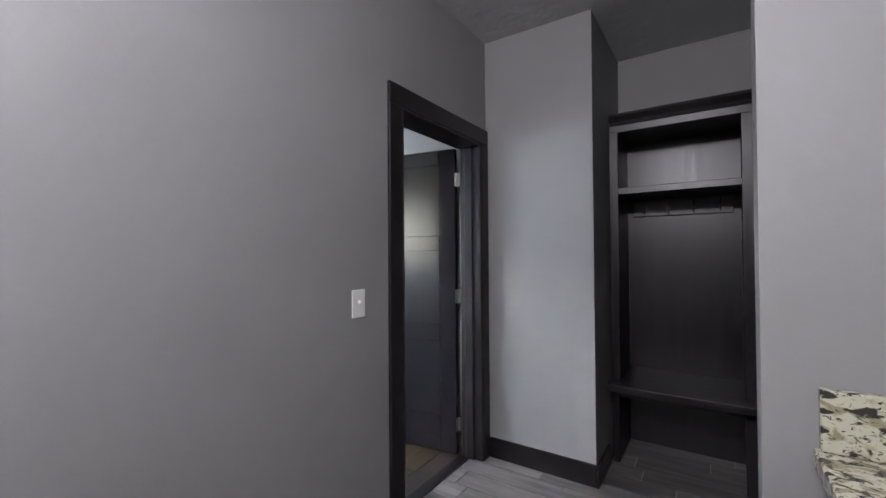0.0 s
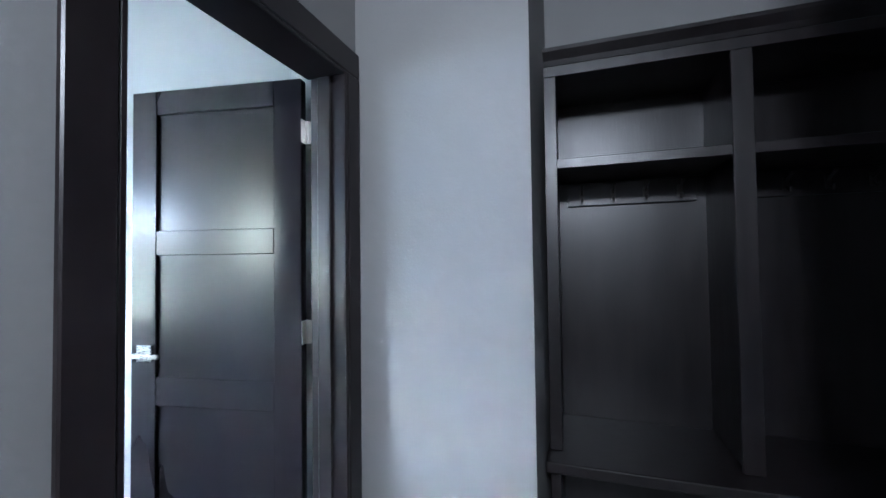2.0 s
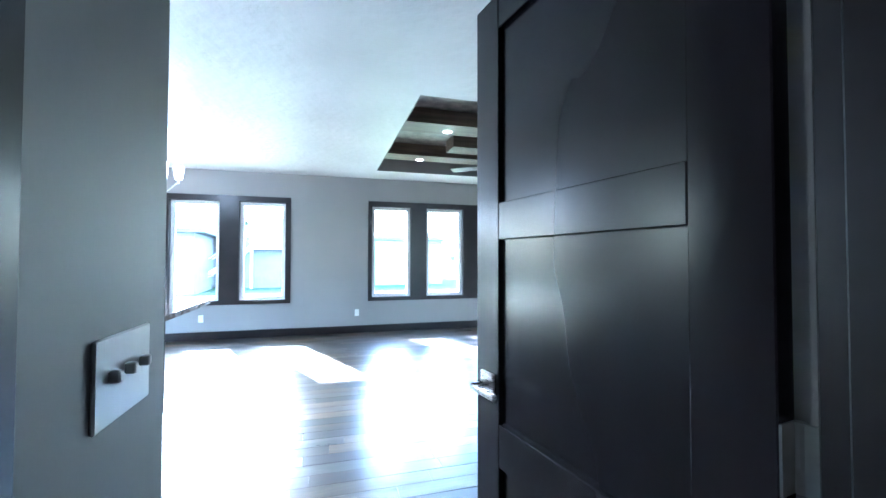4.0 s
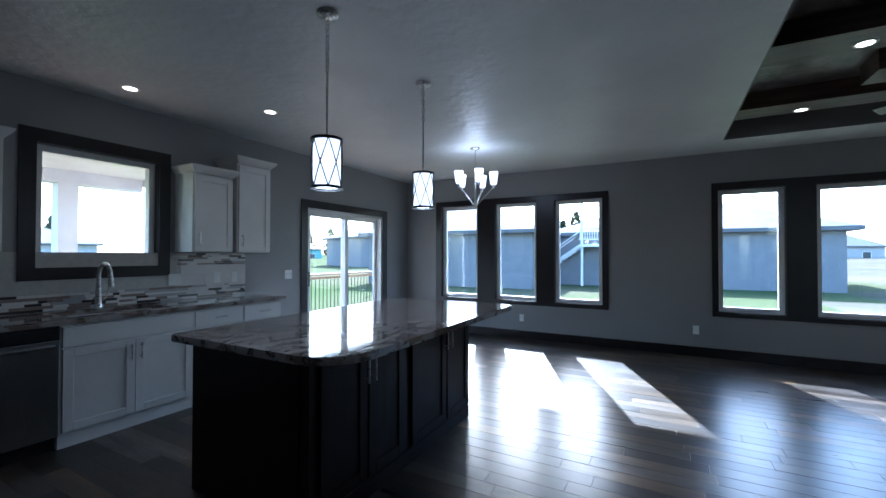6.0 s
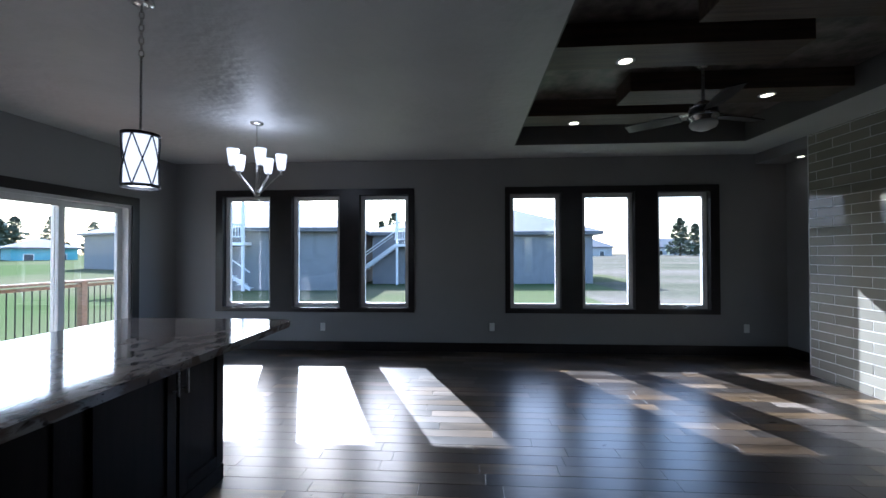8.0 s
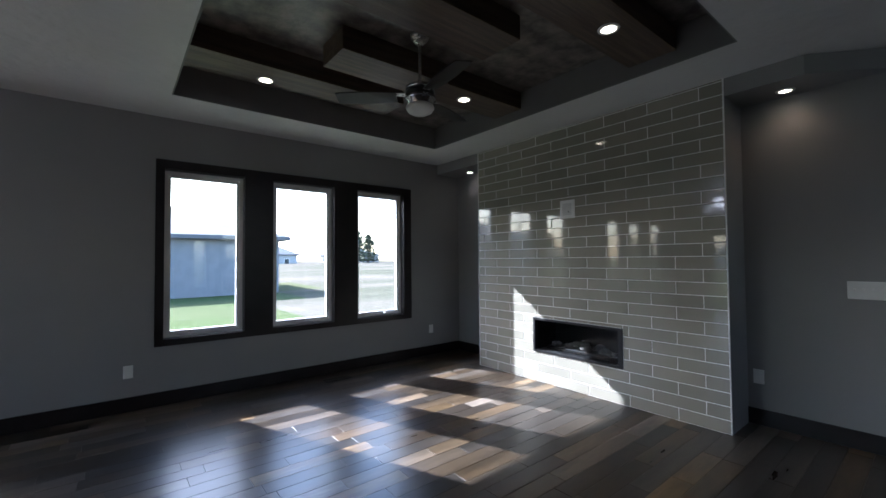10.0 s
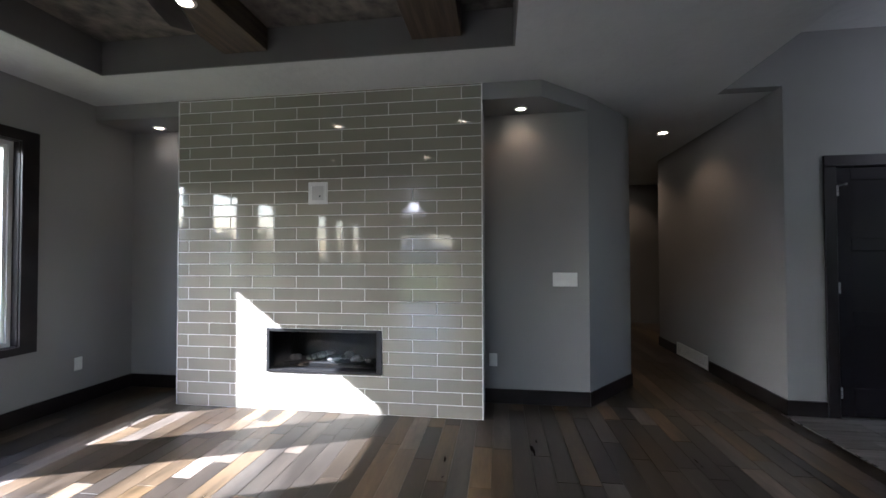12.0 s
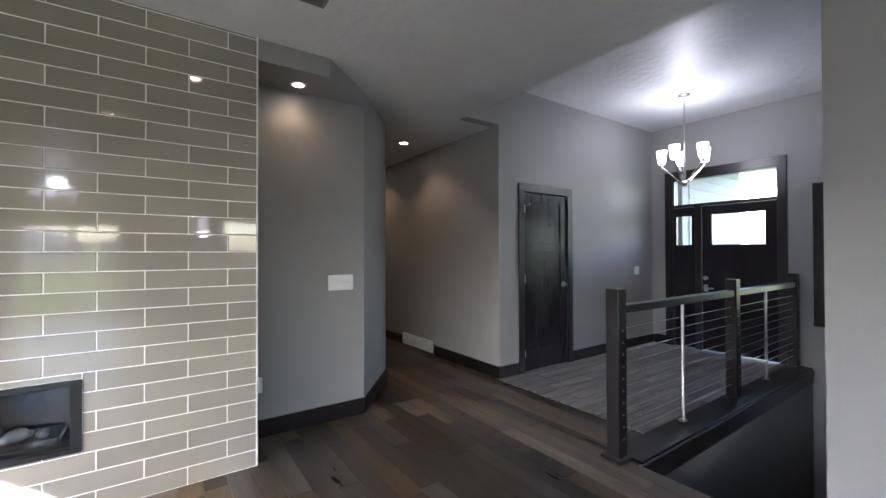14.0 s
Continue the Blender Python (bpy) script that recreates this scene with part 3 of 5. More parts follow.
def front_door():
    e = thing("door_4", "dark front door with sidelight and transom glass", "front door", kind="structure")
    y = -1.25
    part("casing", boxes([(2.775, y + 0.001, 0, 2.86, y + 0.02, 2.41), (4.09, y + 0.001, 0, 4.195, y + 0.02, 2.41), (2.775, y + 0.001, 2.41, 4.195, y + 0.02, 2.515)]), TRIM, e)
    part("door_frame", boxes([(2.85, y - 0.12, 0, 2.875, y, 2.41), (4.075, y - 0.12, 0, 4.10, y, 2.41), (2.875, y - 0.12, 2.385, 4.075, y, 2.41), (2.875, y - 0.12, 1.99, 4.075, y + 0.004, 2.03), (3.715, y - 0.12, 0, 3.80, y + 0.004, 1.99)]), TRIM, e)
    leaf = part("door_leaf", boxes([(2.88, y - 0.06, 0.01, 2.995, y - 0.015, 1.985), (3.59, y - 0.06, 0.01, 3.71, y - 0.015, 1.985), (2.995, y - 0.06, 1.865, 3.59, y - 0.015, 1.985), (2.995, y - 0.06, 1.335, 3.59, y - 0.015, 1.455),
                                    (2.995, y - 0.06, 0.01, 3.59, y - 0.015, 0.26), (3.24, y - 0.06, 0.26, 3.35, y - 0.015, 1.335), (2.995, y - 0.05, 0.26, 3.24, y - 0.03, 1.335), (3.35, y - 0.05, 0.26, 3.59, y - 0.03, 1.335)]), DOORWOOD, e)
    p = part("pane", cbox(2.995, y - 0.04, 1.455, 3.59, y - 0.036, 1.865), GLASS, leaf)
    p.visible_shadow = False
    bm = bmesh.new()
    rod(bm, (3.665, y - 0.015, 0.995), (3.665, y + 0.01, 0.995), 0.028, 16)
    box(bm, 3.64, y - 0.015, 0.81, 3.69, y - 0.005, 0.91)
    rod(bm, (3.665, y - 0.01, 0.86), (3.665, y + 0.05, 0.86), 0.009)
    box(bm, 3.555, y + 0.038, 0.85, 3.675, y + 0.052, 0.87)
    part("door_handle", bm, NICKEL, leaf, "satin nickel deadbolt and lever")
    s = part("sidelight", boxes([(3.80, y - 0.06, 0.01, 3.845, y - 0.015, 1.985), (4.05, y - 0.06, 0.01, 4.072, y - 0.015, 1.985), (3.845, y - 0.06, 1.865, 4.05, y - 0.015, 1.985), (3.845, y - 0.06, 0.01, 4.05, y - 0.015, 1.455)]), DOORWOOD, e)
    p = part("pane", cbox(3.845, y - 0.04, 1.455, 4.05, y - 0.036, 1.865), GLASS, s)
    p.visible_shadow = False
    p = part("transom_pane", cbox(2.875, y - 0.06, 2.03, 4.075, y - 0.056, 2.385), GLASS, e)
    p.visible_shadow = False
    w = thing("window_4", "narrow dark-cased window beside the front door", "window", kind="structure")
    part("casing", boxes([(1.90, y + 0.001, 0.50, 2.01, y + 0.02, 2.137), (2.44, y + 0.001, 0.50, 2.54, y + 0.02, 2.137), (2.01, y + 0.001, 2.03, 2.44, y + 0.02, 2.137), (2.01, y + 0.001, 0.50, 2.44, y + 0.02, 0.61)]), TRIM, w)
    f = part("window_frame", boxes([(2.00, y - 0.12, 0.60, 2.04, y - 0.05, 2.04), (2.41, y - 0.12, 0.60, 2.45, y - 0.05, 2.04), (2.04, y - 0.12, 2.0, 2.41, y - 0.05, 2.04), (2.04, y - 0.12, 0.60, 2.41, y - 0.05, 0.64)]), VINYL, w)
    p = part("pane", cbox(2.04, y - 0.09, 0.64, 2.41, y - 0.086, 2.0), GLASS, f)
    p.visible_shadow = False


def mud_exit():
    """A closed dark door in the mudroom's south wall, of which the casing shows."""
    e = thing("door_5", "closed dark panelled door in the mudroom", "door", at=(-0.248, -1.40, 0), turn=-90, kind="structure")
    panel_leaf(e, 0.675, 2.035)
    y = -1.33
    trim("door_casing", [(-0.35, y + 0.001, 0, -0.25, y + 0.02, 2.045), (0.43, y + 0.001, 0, 0.526, y + 0.02, 2.045), (-0.35, y + 0.001, 2.045, 0.526, y + 0.02, 2.15)], "dark stained casing of the mudroom side door", "trim")


mud_door()
closet_door()
front_door()
mud_exit()


# ---- fireplace wall ----
def fireplace():
    e = thing("gas_fireplace", "black linear gas fireplace with pale stones behind glass", "fireplace")
    x = FX
    part("firebox", boxes([(x + 0.06, 5.25, 0.335, x + 0.40, 6.25, 0.345), (x + 0.06, 5.25, 0.68, x + 0.40, 6.25, 0.69), (x + 0.39, 5.25, 0.345, x + 0.40, 6.25, 0.68), (x + 0.06, 5.25, 0.345, x + 0.39, 5.26, 0.68), (x + 0.06, 6.24, 0.345, x + 0.39, 6.25, 0.68)]), BLACK, e, "black steel firebox")
    part("surround_frame", boxes([(x - 0.008, 5.225, 0.328, x + 0.06, 5.27, 0.70), (x - 0.008, 6.23, 0.328, x + 0.06, 6.255, 0.70), (x - 0.008, 5.27, 0.675, x + 0.06, 6.23, 0.70), (x - 0.008, 5.27, 0.328, x + 0.06, 6.23, 0.35)]), BLACK, e, "black steel surround")
    part("burner_tray", cbox(x + 0.12, 5.33, 0.345, x + 0.34, 6.17, 0.385, 0.006), BLACK, e)
    p = part("glass_front", cbox(x + 0.042, 5.27, 0.35, x + 0.046, 6.23, 0.675), FIREGLASS, e)
    p.visible_shadow = False
    rnd = random.Random(4)
    for k in range(15):
        r = rnd.uniform(0.022, 0.055)
        bm = bmesh.new()
        bmesh.ops.create_icosphere(bm, subdivisions=2, radius=r)
        for v in bm.verts:
            v.co *= 1 + 0.22 * noise.noise(v.co * 14 + Vector((k * 3.1, 0, 0)))
            v.co.z *= 0.75
        part("stone", bm, STONE, e, "", True).matrix_local = pose(x + rnd.uniform(0.15, 0.31), 5.40 + k * 0.05 + rnd.uniform(-0.02, 0.02), 0.385 + r * 0.68, 0, 0, rnd.uniform(0, 360))


fireplace()


def wall_plate(name, label, category, w, h, m, toggles=0, outlet=False):
    """A cover plate on a wall; local x across, y out of the wall is -y, z up."""
    e = thing(name, label, category)
    e.matrix_world = m
    part("plate", cbox(-w / 2, -0.006, -h / 2, w / 2, -0.0005, h / 2, 0.0025), WHITE, e)
    for k in range(toggles):
        cx = (k - (toggles - 1) / 2) * 0.046
        part("toggle", cbox(cx - 0.0055, -0.020, -0.002, cx + 0.0055, -0.006, 0.014, 0.002), WHITE, e)
    if outlet:
        for z in (-0.02, 0.02):
            part("socket", cbox(-0.016, -0.008, z - 0.014, 0.016, -0.006, z + 0.014, 0.003), WHITE, e)
    return e


def on_north(x, z):
    return pose(x, 8.0, z)


def on_east(x, y, z):
    return pose(x, y, z, 0, 0, -90)


def on_west(x, y, z):
    return pose(x, y, z, 0, 0, 90)


wall_plate("outlet", "white outlet under the dining windows", "outlet", 0.072, 0.115, on_north(-2.02, 0.337), 0, True)
wall_plate("outlet", "white outlet between the window banks", "outlet", 0.072, 0.115, on_north(0.417, 0.355), 0, True)
wall_plate("outlet", "white outlet near the room corner", "outlet", 0.072, 0.115, on_north(3.85, 0.365), 0, True)
wall_plate("outlet", "white outlet in the niche beside the fireplace", "outlet", 0.072, 0.115, on_east(4.385, 4.31, 0.385), 0, True)
wall_plate("light_switch", "white four-gang switch plate beside the hall", "light switch", 0.212, 0.125, on_east(4.385, 3.676, 1.11), 4)
wall_plate("light_switch", "white double switch plate in the foyer", "light switch", 0.12, 0.115, on_east(4.40, -0.81, 1.09), 2)
wall_plate("outlet", "white outlet low in the foyer", "outlet", 0.072, 0.115, on_east(4.40, -0.47, 0.33), 0, True)
wall_plate("light_switch", "white double switch plate beside the patio door", "light switch", 0.115, 0.115, on_west(-4.26, 5.19, 1.113), 2)
wall_plate("light_switch", "white single switch plate beside the mudroom door", "light switch", 0.075, 0.118, pose(-0.625, 0.905, 1.125), 1)
wall_plate("light_switch", "white triple switch plate on the mudroom side wall", "light switch", 0.165, 0.118, pose(0.666, -1.33, 1.11, 0, 0, 180), 3)
wall_plate("light_switch", "white triple switch plate beside the doorway", "light switch", 0.165, 0.118, on_west(-0.40, 1.385, 1.14), 3)
tv = wall_plate("tv_outlet_box", "white recessed outlet box on the tiled wall", "outlet box", 0.175, 0.19, on_east(FX - 0.004, 5.788, 1.862))
part("recess", cbox(-0.055, -0.009, -0.062, 0.055, -0.0055, 0.062, 0.004), material("grey recess plastic", (0.55, 0.55, 0.55), 0.6), tv, "recessed grey socket bay")
part("frame_ring", boxes([(-0.07, -0.012, -0.077, -0.055, -0.006, 0.077), (0.055, -0.012, -0.077, 0.07, -0.006, 0.077), (-0.055, -0.012, 0.062, 0.055, -0.006, 0.077), (-0.055, -0.012, -0.077, 0.055, -0.006, -0.062)]), WHITE, tv)
part("plug", cbox(0.012, -0.013, -0.035, 0.026, -0.009, -0.020, 0.002), BLACK, tv, "dark socket")


def beam(x0, y0, x1, y1, label):
    b = tagged(new("ceiling_beam", mesh(cbox(x0, y0, 2.83, x1, y1, TZ - 0.001, 0.003), BEAM)), label, "beam", "tray ceiling beams")
    return b


beam(TX0 + 0.012, 5.10, 2.44, 5.46, "dark stained wooden beam crossing half the tray ceiling")
beam(TX0 + 0.012, 6.53, 2.44, 6.87, "dark stained wooden beam crossing half the tray ceiling")
beam(1.54, 4.50, TX1 - 0.012, 4.85, "dark stained wooden beam ending above the fireplace")
beam(1.54, 5.93, TX1 - 0.012, 6.28, "dark stained wooden beam ending above the fireplace")


def can_light(x, y, z, watts, label, color=(1.0, 0.86, 0.68), r=0.062):
    r *= 0.78
    e = thing("recessed_light", label, "recessed light", "recessed lights", (x, y, z))
    part("trim_ring", lathe([(r, -0.001), (r + 0.02, -0.001), (r + 0.018, -0.006), (r, -0.008), (r, -0.001)], 28), WHITE, e, "white trim ring", True)
    part("lens", lathe([(0, -0.0045), (r, -0.0045), (r, -0.002), (0, -0.002)], 28), BULBWARM, e, "glowing lens")
    l = bpy.data.lights.new("lamp", "SPOT")
    l.energy, l.color, l.spot_size, l.spot_blend, l.shadow_soft_size = watts, color, radians(125), 0.6, 0.05
    lo = new("lamp", l)
    lo.parent = e
    lo.location = (0, 0, -0.012)


for x, y in ((1.26, 6.78), (1.274, 5.33), (2.813, 6.09), (2.786, 4.66)):
    can_light(x, y, 2.83, 0.9, "lit round recessed light in a ceiling beam")
can_light(4.232, 4.06, 2.60, 0.32, "lit recessed light in the soffit by the hall", (1.0, 0.66, 0.36), r=0.05)
can_light(4.25, 7.58, 2.60, 0.22, "lit recessed light in the soffit by the windows", r=0.05)
for x, y in ((5.62, 2.38), (7.17, 2.33), (8.80, 1.96)):
    can_light(x, y, H, 1.15, "lit recessed light in the hall ceiling", (1.0, 0.66, 0.36))
for x, y in ((-3.245, 4.10), (-3.786, 3.18)):
    can_light(x, y, H, 0.3, "lit recessed light over the kitchen counter")


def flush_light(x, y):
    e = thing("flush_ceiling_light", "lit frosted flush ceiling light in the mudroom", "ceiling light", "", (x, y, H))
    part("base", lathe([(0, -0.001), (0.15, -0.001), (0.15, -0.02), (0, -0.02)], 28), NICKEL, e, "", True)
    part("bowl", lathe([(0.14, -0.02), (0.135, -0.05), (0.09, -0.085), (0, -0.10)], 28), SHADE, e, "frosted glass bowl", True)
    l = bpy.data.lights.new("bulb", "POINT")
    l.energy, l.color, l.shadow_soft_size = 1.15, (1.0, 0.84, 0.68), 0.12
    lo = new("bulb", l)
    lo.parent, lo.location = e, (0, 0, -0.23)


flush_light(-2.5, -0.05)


# ---- kitchen ----
def pull(parent, a, b, out):
    """A bar pull from a to b standing off by the vector out."""
    bm = bmesh.new()
    a, b, o = Vector(a), Vector(b), Vector(out)
    rod(bm, a + o, b + o, 0.006, 8)
    d = (b - a) * 0.15
    rod(bm, a + d, a + d + o, 0.005, 8)
    rod(bm, b - d, b - d + o, 0.005, 8)
    return part("handle", bm, NICKEL, parent, "brushed nickel bar pull")


def shaker_front(parent, name, x, y0, y1, z0, z1, side, mat, s=0.06):
    """A shaker front in a plane of constant x, facing side."""
    t = 0.02 * side
    f = part(name, cbox(x, y0, z0, x + t * 0.5, y1, z1), mat, parent)
    for r in ((y0, z0, y0 + s, z1), (y1 - s, z0, y1, z1), (y0 + s, z0, y1 - s, z0 + s), (y0 + s, z1 - s, y1 - s, z1)):
        part("frame_rail", cbox(x + t * 0.5 + 0.0002 * side, r[0], r[1], x + t, r[2], r[3], 0.0015), mat, f)
    return f


def base_unit(y0, y1, drawers, doors, label):
    e = thing("base_cabinet", label, "cabinet", "kitchen base cabinets")
    x = -3.67
    part("body", boxes([(-4.255, y0 + 0.001, 0.10, x, y1 - 0.001, 0.874)]), CABWHITE, e)
    part("toe_kick", cbox(-4.2, y0 + 0.001, 0.0, x - 0.015, y1 - 0.001, 0.10), CABWHITE, e)
    part("drawer_front", cbox(x + 0.0005, y0 + 0.012, 0.715, x + 0.02, y1 - 0.012, 0.855, 0.002), CABWHITE, e)
    if drawers:
        m = (y0 + y1) / 2
        pull(e, (x + 0.02, m - 0.06, 0.785), (x + 0.02, m + 0.06, 0.785), (0.028, 0, 0))
    n = doors
    w = (y1 - y0 - 0.024) / n
    for k in range(n):
        a = y0 + 0.012 + k * w
        d = shaker_front(e, "door", x + 0.0005, a + 0.002, a + w - 0.002, 0.115, 0.70, 1, CABWHITE)
        h = a + w - 0.035 if k == 0 else a + 0.035
        pull(d, (x + 0.02, h, 0.54), (x + 0.02, h, 0.67), (0.028, 0, 0))


base_unit(2.72, 3.64, False, 2, "white shaker sink base cabinet with two doors")
base_unit(3.64, 4.12, True, 1, "white shaker base cabinet with a drawer and door")
base_unit(4.12, 4.585, True, 1, "white shaker base cabinet with a drawer and door")
base_unit(1.10, 2.11, True, 2, "white shaker base cabinet beside the dishwasher")


def dishwasher():
    e = thing("dishwasher", "stainless steel dishwasher built under the counter", "dishwasher")
    part("body", cbox(-4.2, 2.115, 0.10, -3.66, 2.715, 0.87), BLACK, e)
    part("door", cbox(-3.6595, 2.12, 0.11, -3.63, 2.71, 0.775, 0.004), STEEL, e)
    part("control_panel", cbox(-3.6595, 2.12, 0.78, -3.632, 2.71, 0.868, 0.004), BLACK, e, "black control strip")
    bm = bmesh.new()
    rod(bm, (-3.59, 2.16, 0.745), (-3.59, 2.67, 0.745), 0.011)
    rod(bm, (-3.63, 2.19, 0.745), (-3.59, 2.19, 0.745), 0.008)
    rod(bm, (-3.63, 2.64, 0.745), (-3.59, 2.64, 0.745), 0.008)
    part("handle", bm, STEEL, e)
    part("toe_kick", cbox(-4.1, 2.12, 0.0, -3.70, 2.71, 0.10), BLACK, e)


dishwasher()


def worktop():
    e = thing("worktop", "brown-grey granite kitchen worktop with a sink cut-out", "worktop")
    part("slab", boxes([(-4.255, 1.10, 0.876, -3.63, 2.80, 0.915), (-4.255, 3.50, 0.876, -3.63, 4.625, 0.915), (-4.255, 2.80, 0.876, -4.16, 3.50, 0.915), (-3.74, 2.80, 0.876, -3.63, 3.50, 0.915)]), GRANITE, e)
    s = thing("sink", "stainless steel undermount kitchen sink", "sink")
    part("bowl", boxes([(-4.16, 2.80, 0.68, -3.74, 3.50, 0.69), (-4.165, 2.795, 0.69, -4.155, 3.505, 0.875), (-3.745, 2.795, 0.69, -3.735, 3.505, 0.875), (-4.155, 2.795, 0.69, -3.745, 2.805, 0.875), (-4.155, 3.495, 0.69, -3.745, 3.505, 0.875)]), STEEL, s)
    t = thing("faucet", "brushed nickel pull-down kitchen faucet behind the sink", "faucet", at=(-4.14, 3.12, 0.915))
    part("base", lathe([(0, 0), (0.03, 0), (0.03, 0.012), (0.024, 0.03), (0.024, 0.10), (0, 0.10)]), NICKEL, t, "", True)
    bm = bmesh.new()
    rod(bm, (0, 0, 0.08), (0, 0, 0.22), 0.022, 14, 0.017)
    pts = [(0.11 - 0.11 * math.cos(a), 0, 0.24 + 0.14 * math.sin(a)) for a in [math.pi * k / 10 for k in range(9)]]
    part("body_post", bm, NICKEL, t)
    part("spout", tube([(0, 0, 0.215)] + pts, 0.015, 12), NICKEL, t, "", True)
    bm = bmesh.new()
    rod(bm, pts[-1], (0.225, 0, 0.19), 0.016, 12, 0.021)
    part("spray_head", bm, NICKEL, t)
    bm = bmesh.new()
    rod(bm, (0, 0.02, 0.075), (0, 0.05, 0.085), 0.010)
    rod(bm, (0, 0.05, 0.085), (0.02, 0.065, 0.16), 0.007)
    part("lever", bm, NICKEL, t)


worktop()


def crown(parent, x0, y0, y1, z, mat, d=0.045, back=-4.258):
    """A flared crown round the top of a wall cabinet."""
    bm = bmesh.new()
    prof = [(0.0, 0.0), (0.006, 0.012), (0.022, 0.03), (d - 0.005, 0.055), (d, 0.062), (d, 0.075)]
    rings = []
    for o, h in prof:
        rings.append([bm.verts.new(p) for p in ((back, y0 - o, z + h), (x0 + o, y0 - o, z + h), (x0 + o, y1 + o, z + h), (back, y1 + o, z + h))])
    for a, b in zip(rings, rings[1:]):
        for k in range(4):
            bm.faces.new((a[k], a[(k + 1) % 4], b[(k + 1) % 4], b[k]))
    bm.faces.new(rings[-1]), bm.faces.new(rings[0][::-1])
    part("crown", bm, mat, parent, "flared crown moulding")


def wall_unit(y0, y1, z0, z1, hy, depth, label):
    e = thing("wall_cabinet", label, "cabinet", "kitchen wall cabinets")
    x = -4.26 + depth
    part("body", cbox(-4.258, y0, z0, x, y1, z1, 0.001), CABWHITE, e)
    d = shaker_front(e, "door", x + 0.0005, y0 + 0.012, y1 - 0.012, z0 + 0.012, z1 - 0.02, 1, CABWHITE)
    pull(d, (x + 0.02, hy, z0 + 0.06), (x + 0.02, hy, z0 + 0.19), (0.028, 0, 0))
    crown(e, x + 0.02, y0, y1, z1, CABWHITE)


wall_unit(3.785, 4.20, 1.395, 2.17, 3.835, 0.31, "white shaker wall cabinet with crown beside the window")
wall_unit(4.225, 4.635, 1.395, 2.34, 4.27, 0.34, "taller white shaker wall cabinet with crown moulding")
wall_unit(1.9, 2.50, 1.39, 2.17, 2.44, 0.31, "white shaker wall cabinet on the other side of the window")


def backsplash():
    e = thing("backsplash", "white wall tile backsplash with mosaic bands", "backsplash", kind="structure")
    part("backing", cbox(-4.259, 1.10, 0.916, -4.252, 4.56, 1.388), GROUT, e)
    rnd = random.Random(2)
    tones = [material("mosaic " + n, c, r, scale=9) for n, c, r in (("white", (0.62, 0.60, 0.58), 0.15), ("taupe", (0.24, 0.19, 0.17), 0.15), ("dark", (0.05, 0.045, 0.045), 0.1), ("grey", (0.36, 0.36, 0.37), 0.2))]
    tile = material("white field tile", (0.60, 0.575, 0.56), 0.18, scale=4, spread=0.04)
    def free(y0, y1, z0, z1):
        return not (y1 > 2.56 and y0 < 3.72 and z1 > 1.125)
    z = 0.918
    bands = [("m", 0.135), ("f", 0.105), ("f", 0.105), ("m", 0.12)]
    shared = {}
    for kind, h in bands:
        rows = 1 if kind == "f" else int(h / 0.0195)
        step = h / rows
        for r in range(rows):
            y = 1.10 - rnd.uniform(0, 0.1)
            while y < 4.55:
                w = 0.305 if kind == "f" else rnd.choice((0.05, 0.1, 0.1, 0.15, 0.2))
                a, b = max(y + 0.001, 1.10), min(y + w - 0.001, 4.56)
                if b - a > 0.01 and free(a, b, z, z + step):
                    if kind == "f":
                        part("tile", cbox(-4.252, a, z + 0.001, -4.246, b, z + step - 0.001), tile, e)
                    else:
                        mat = tones[rnd.choices((0, 1, 2, 3), (6, 2, 2, 2))[0]]
                        shared.setdefault(mat.name, (bmesh.new(), mat))
                        box(shared[mat.name][0], -4.252, a, z + 0.0008, -4.247 + rnd.uniform(-0.001, 0.001), b, z + step - 0.0008)
                y += w
            z += step
    for bm, mat in shared.values():
        tagged(part("mosaic_strip", bm, mat, e, "thin mosaic strips"), kind="stuff")


backsplash()
for y in (3.78, 4.22, 4.42):
    wall_plate("outlet", "white outlet on the tile backsplash", "outlet", 0.115 if y < 4 else 0.072, 0.115, on_west(-4.2455, y, 1.12), 0, True)


def rounded_slab(x0, y0, x1, y1, z0, z1, radii, seg=7):
    pts = []
    for (cx, cy, sx, sy), r, a0 in zip(((x1, y1, -1, -1), (x0, y1, 1, -1), (x0, y0, 1, 1), (x1, y0, -1, 1)), radii, (0, 90, 180, 270)):
        for k in range(seg + 1):
            a = radians(a0 + 90 * k / seg)
            pts.append((cx + sx * r + r * math.cos(a), cy + sy * r + r * math.sin(a)))
    bm = prism(pts, z0, z1)
    edges = [e for e in bm.edges if abs(e.verts[0].co.z - e.verts[1].co.z) < 1e-5]
    bmesh.ops.bevel(bm, geom=edges, offset=0.006, segments=2, affect="EDGES")
    return bm


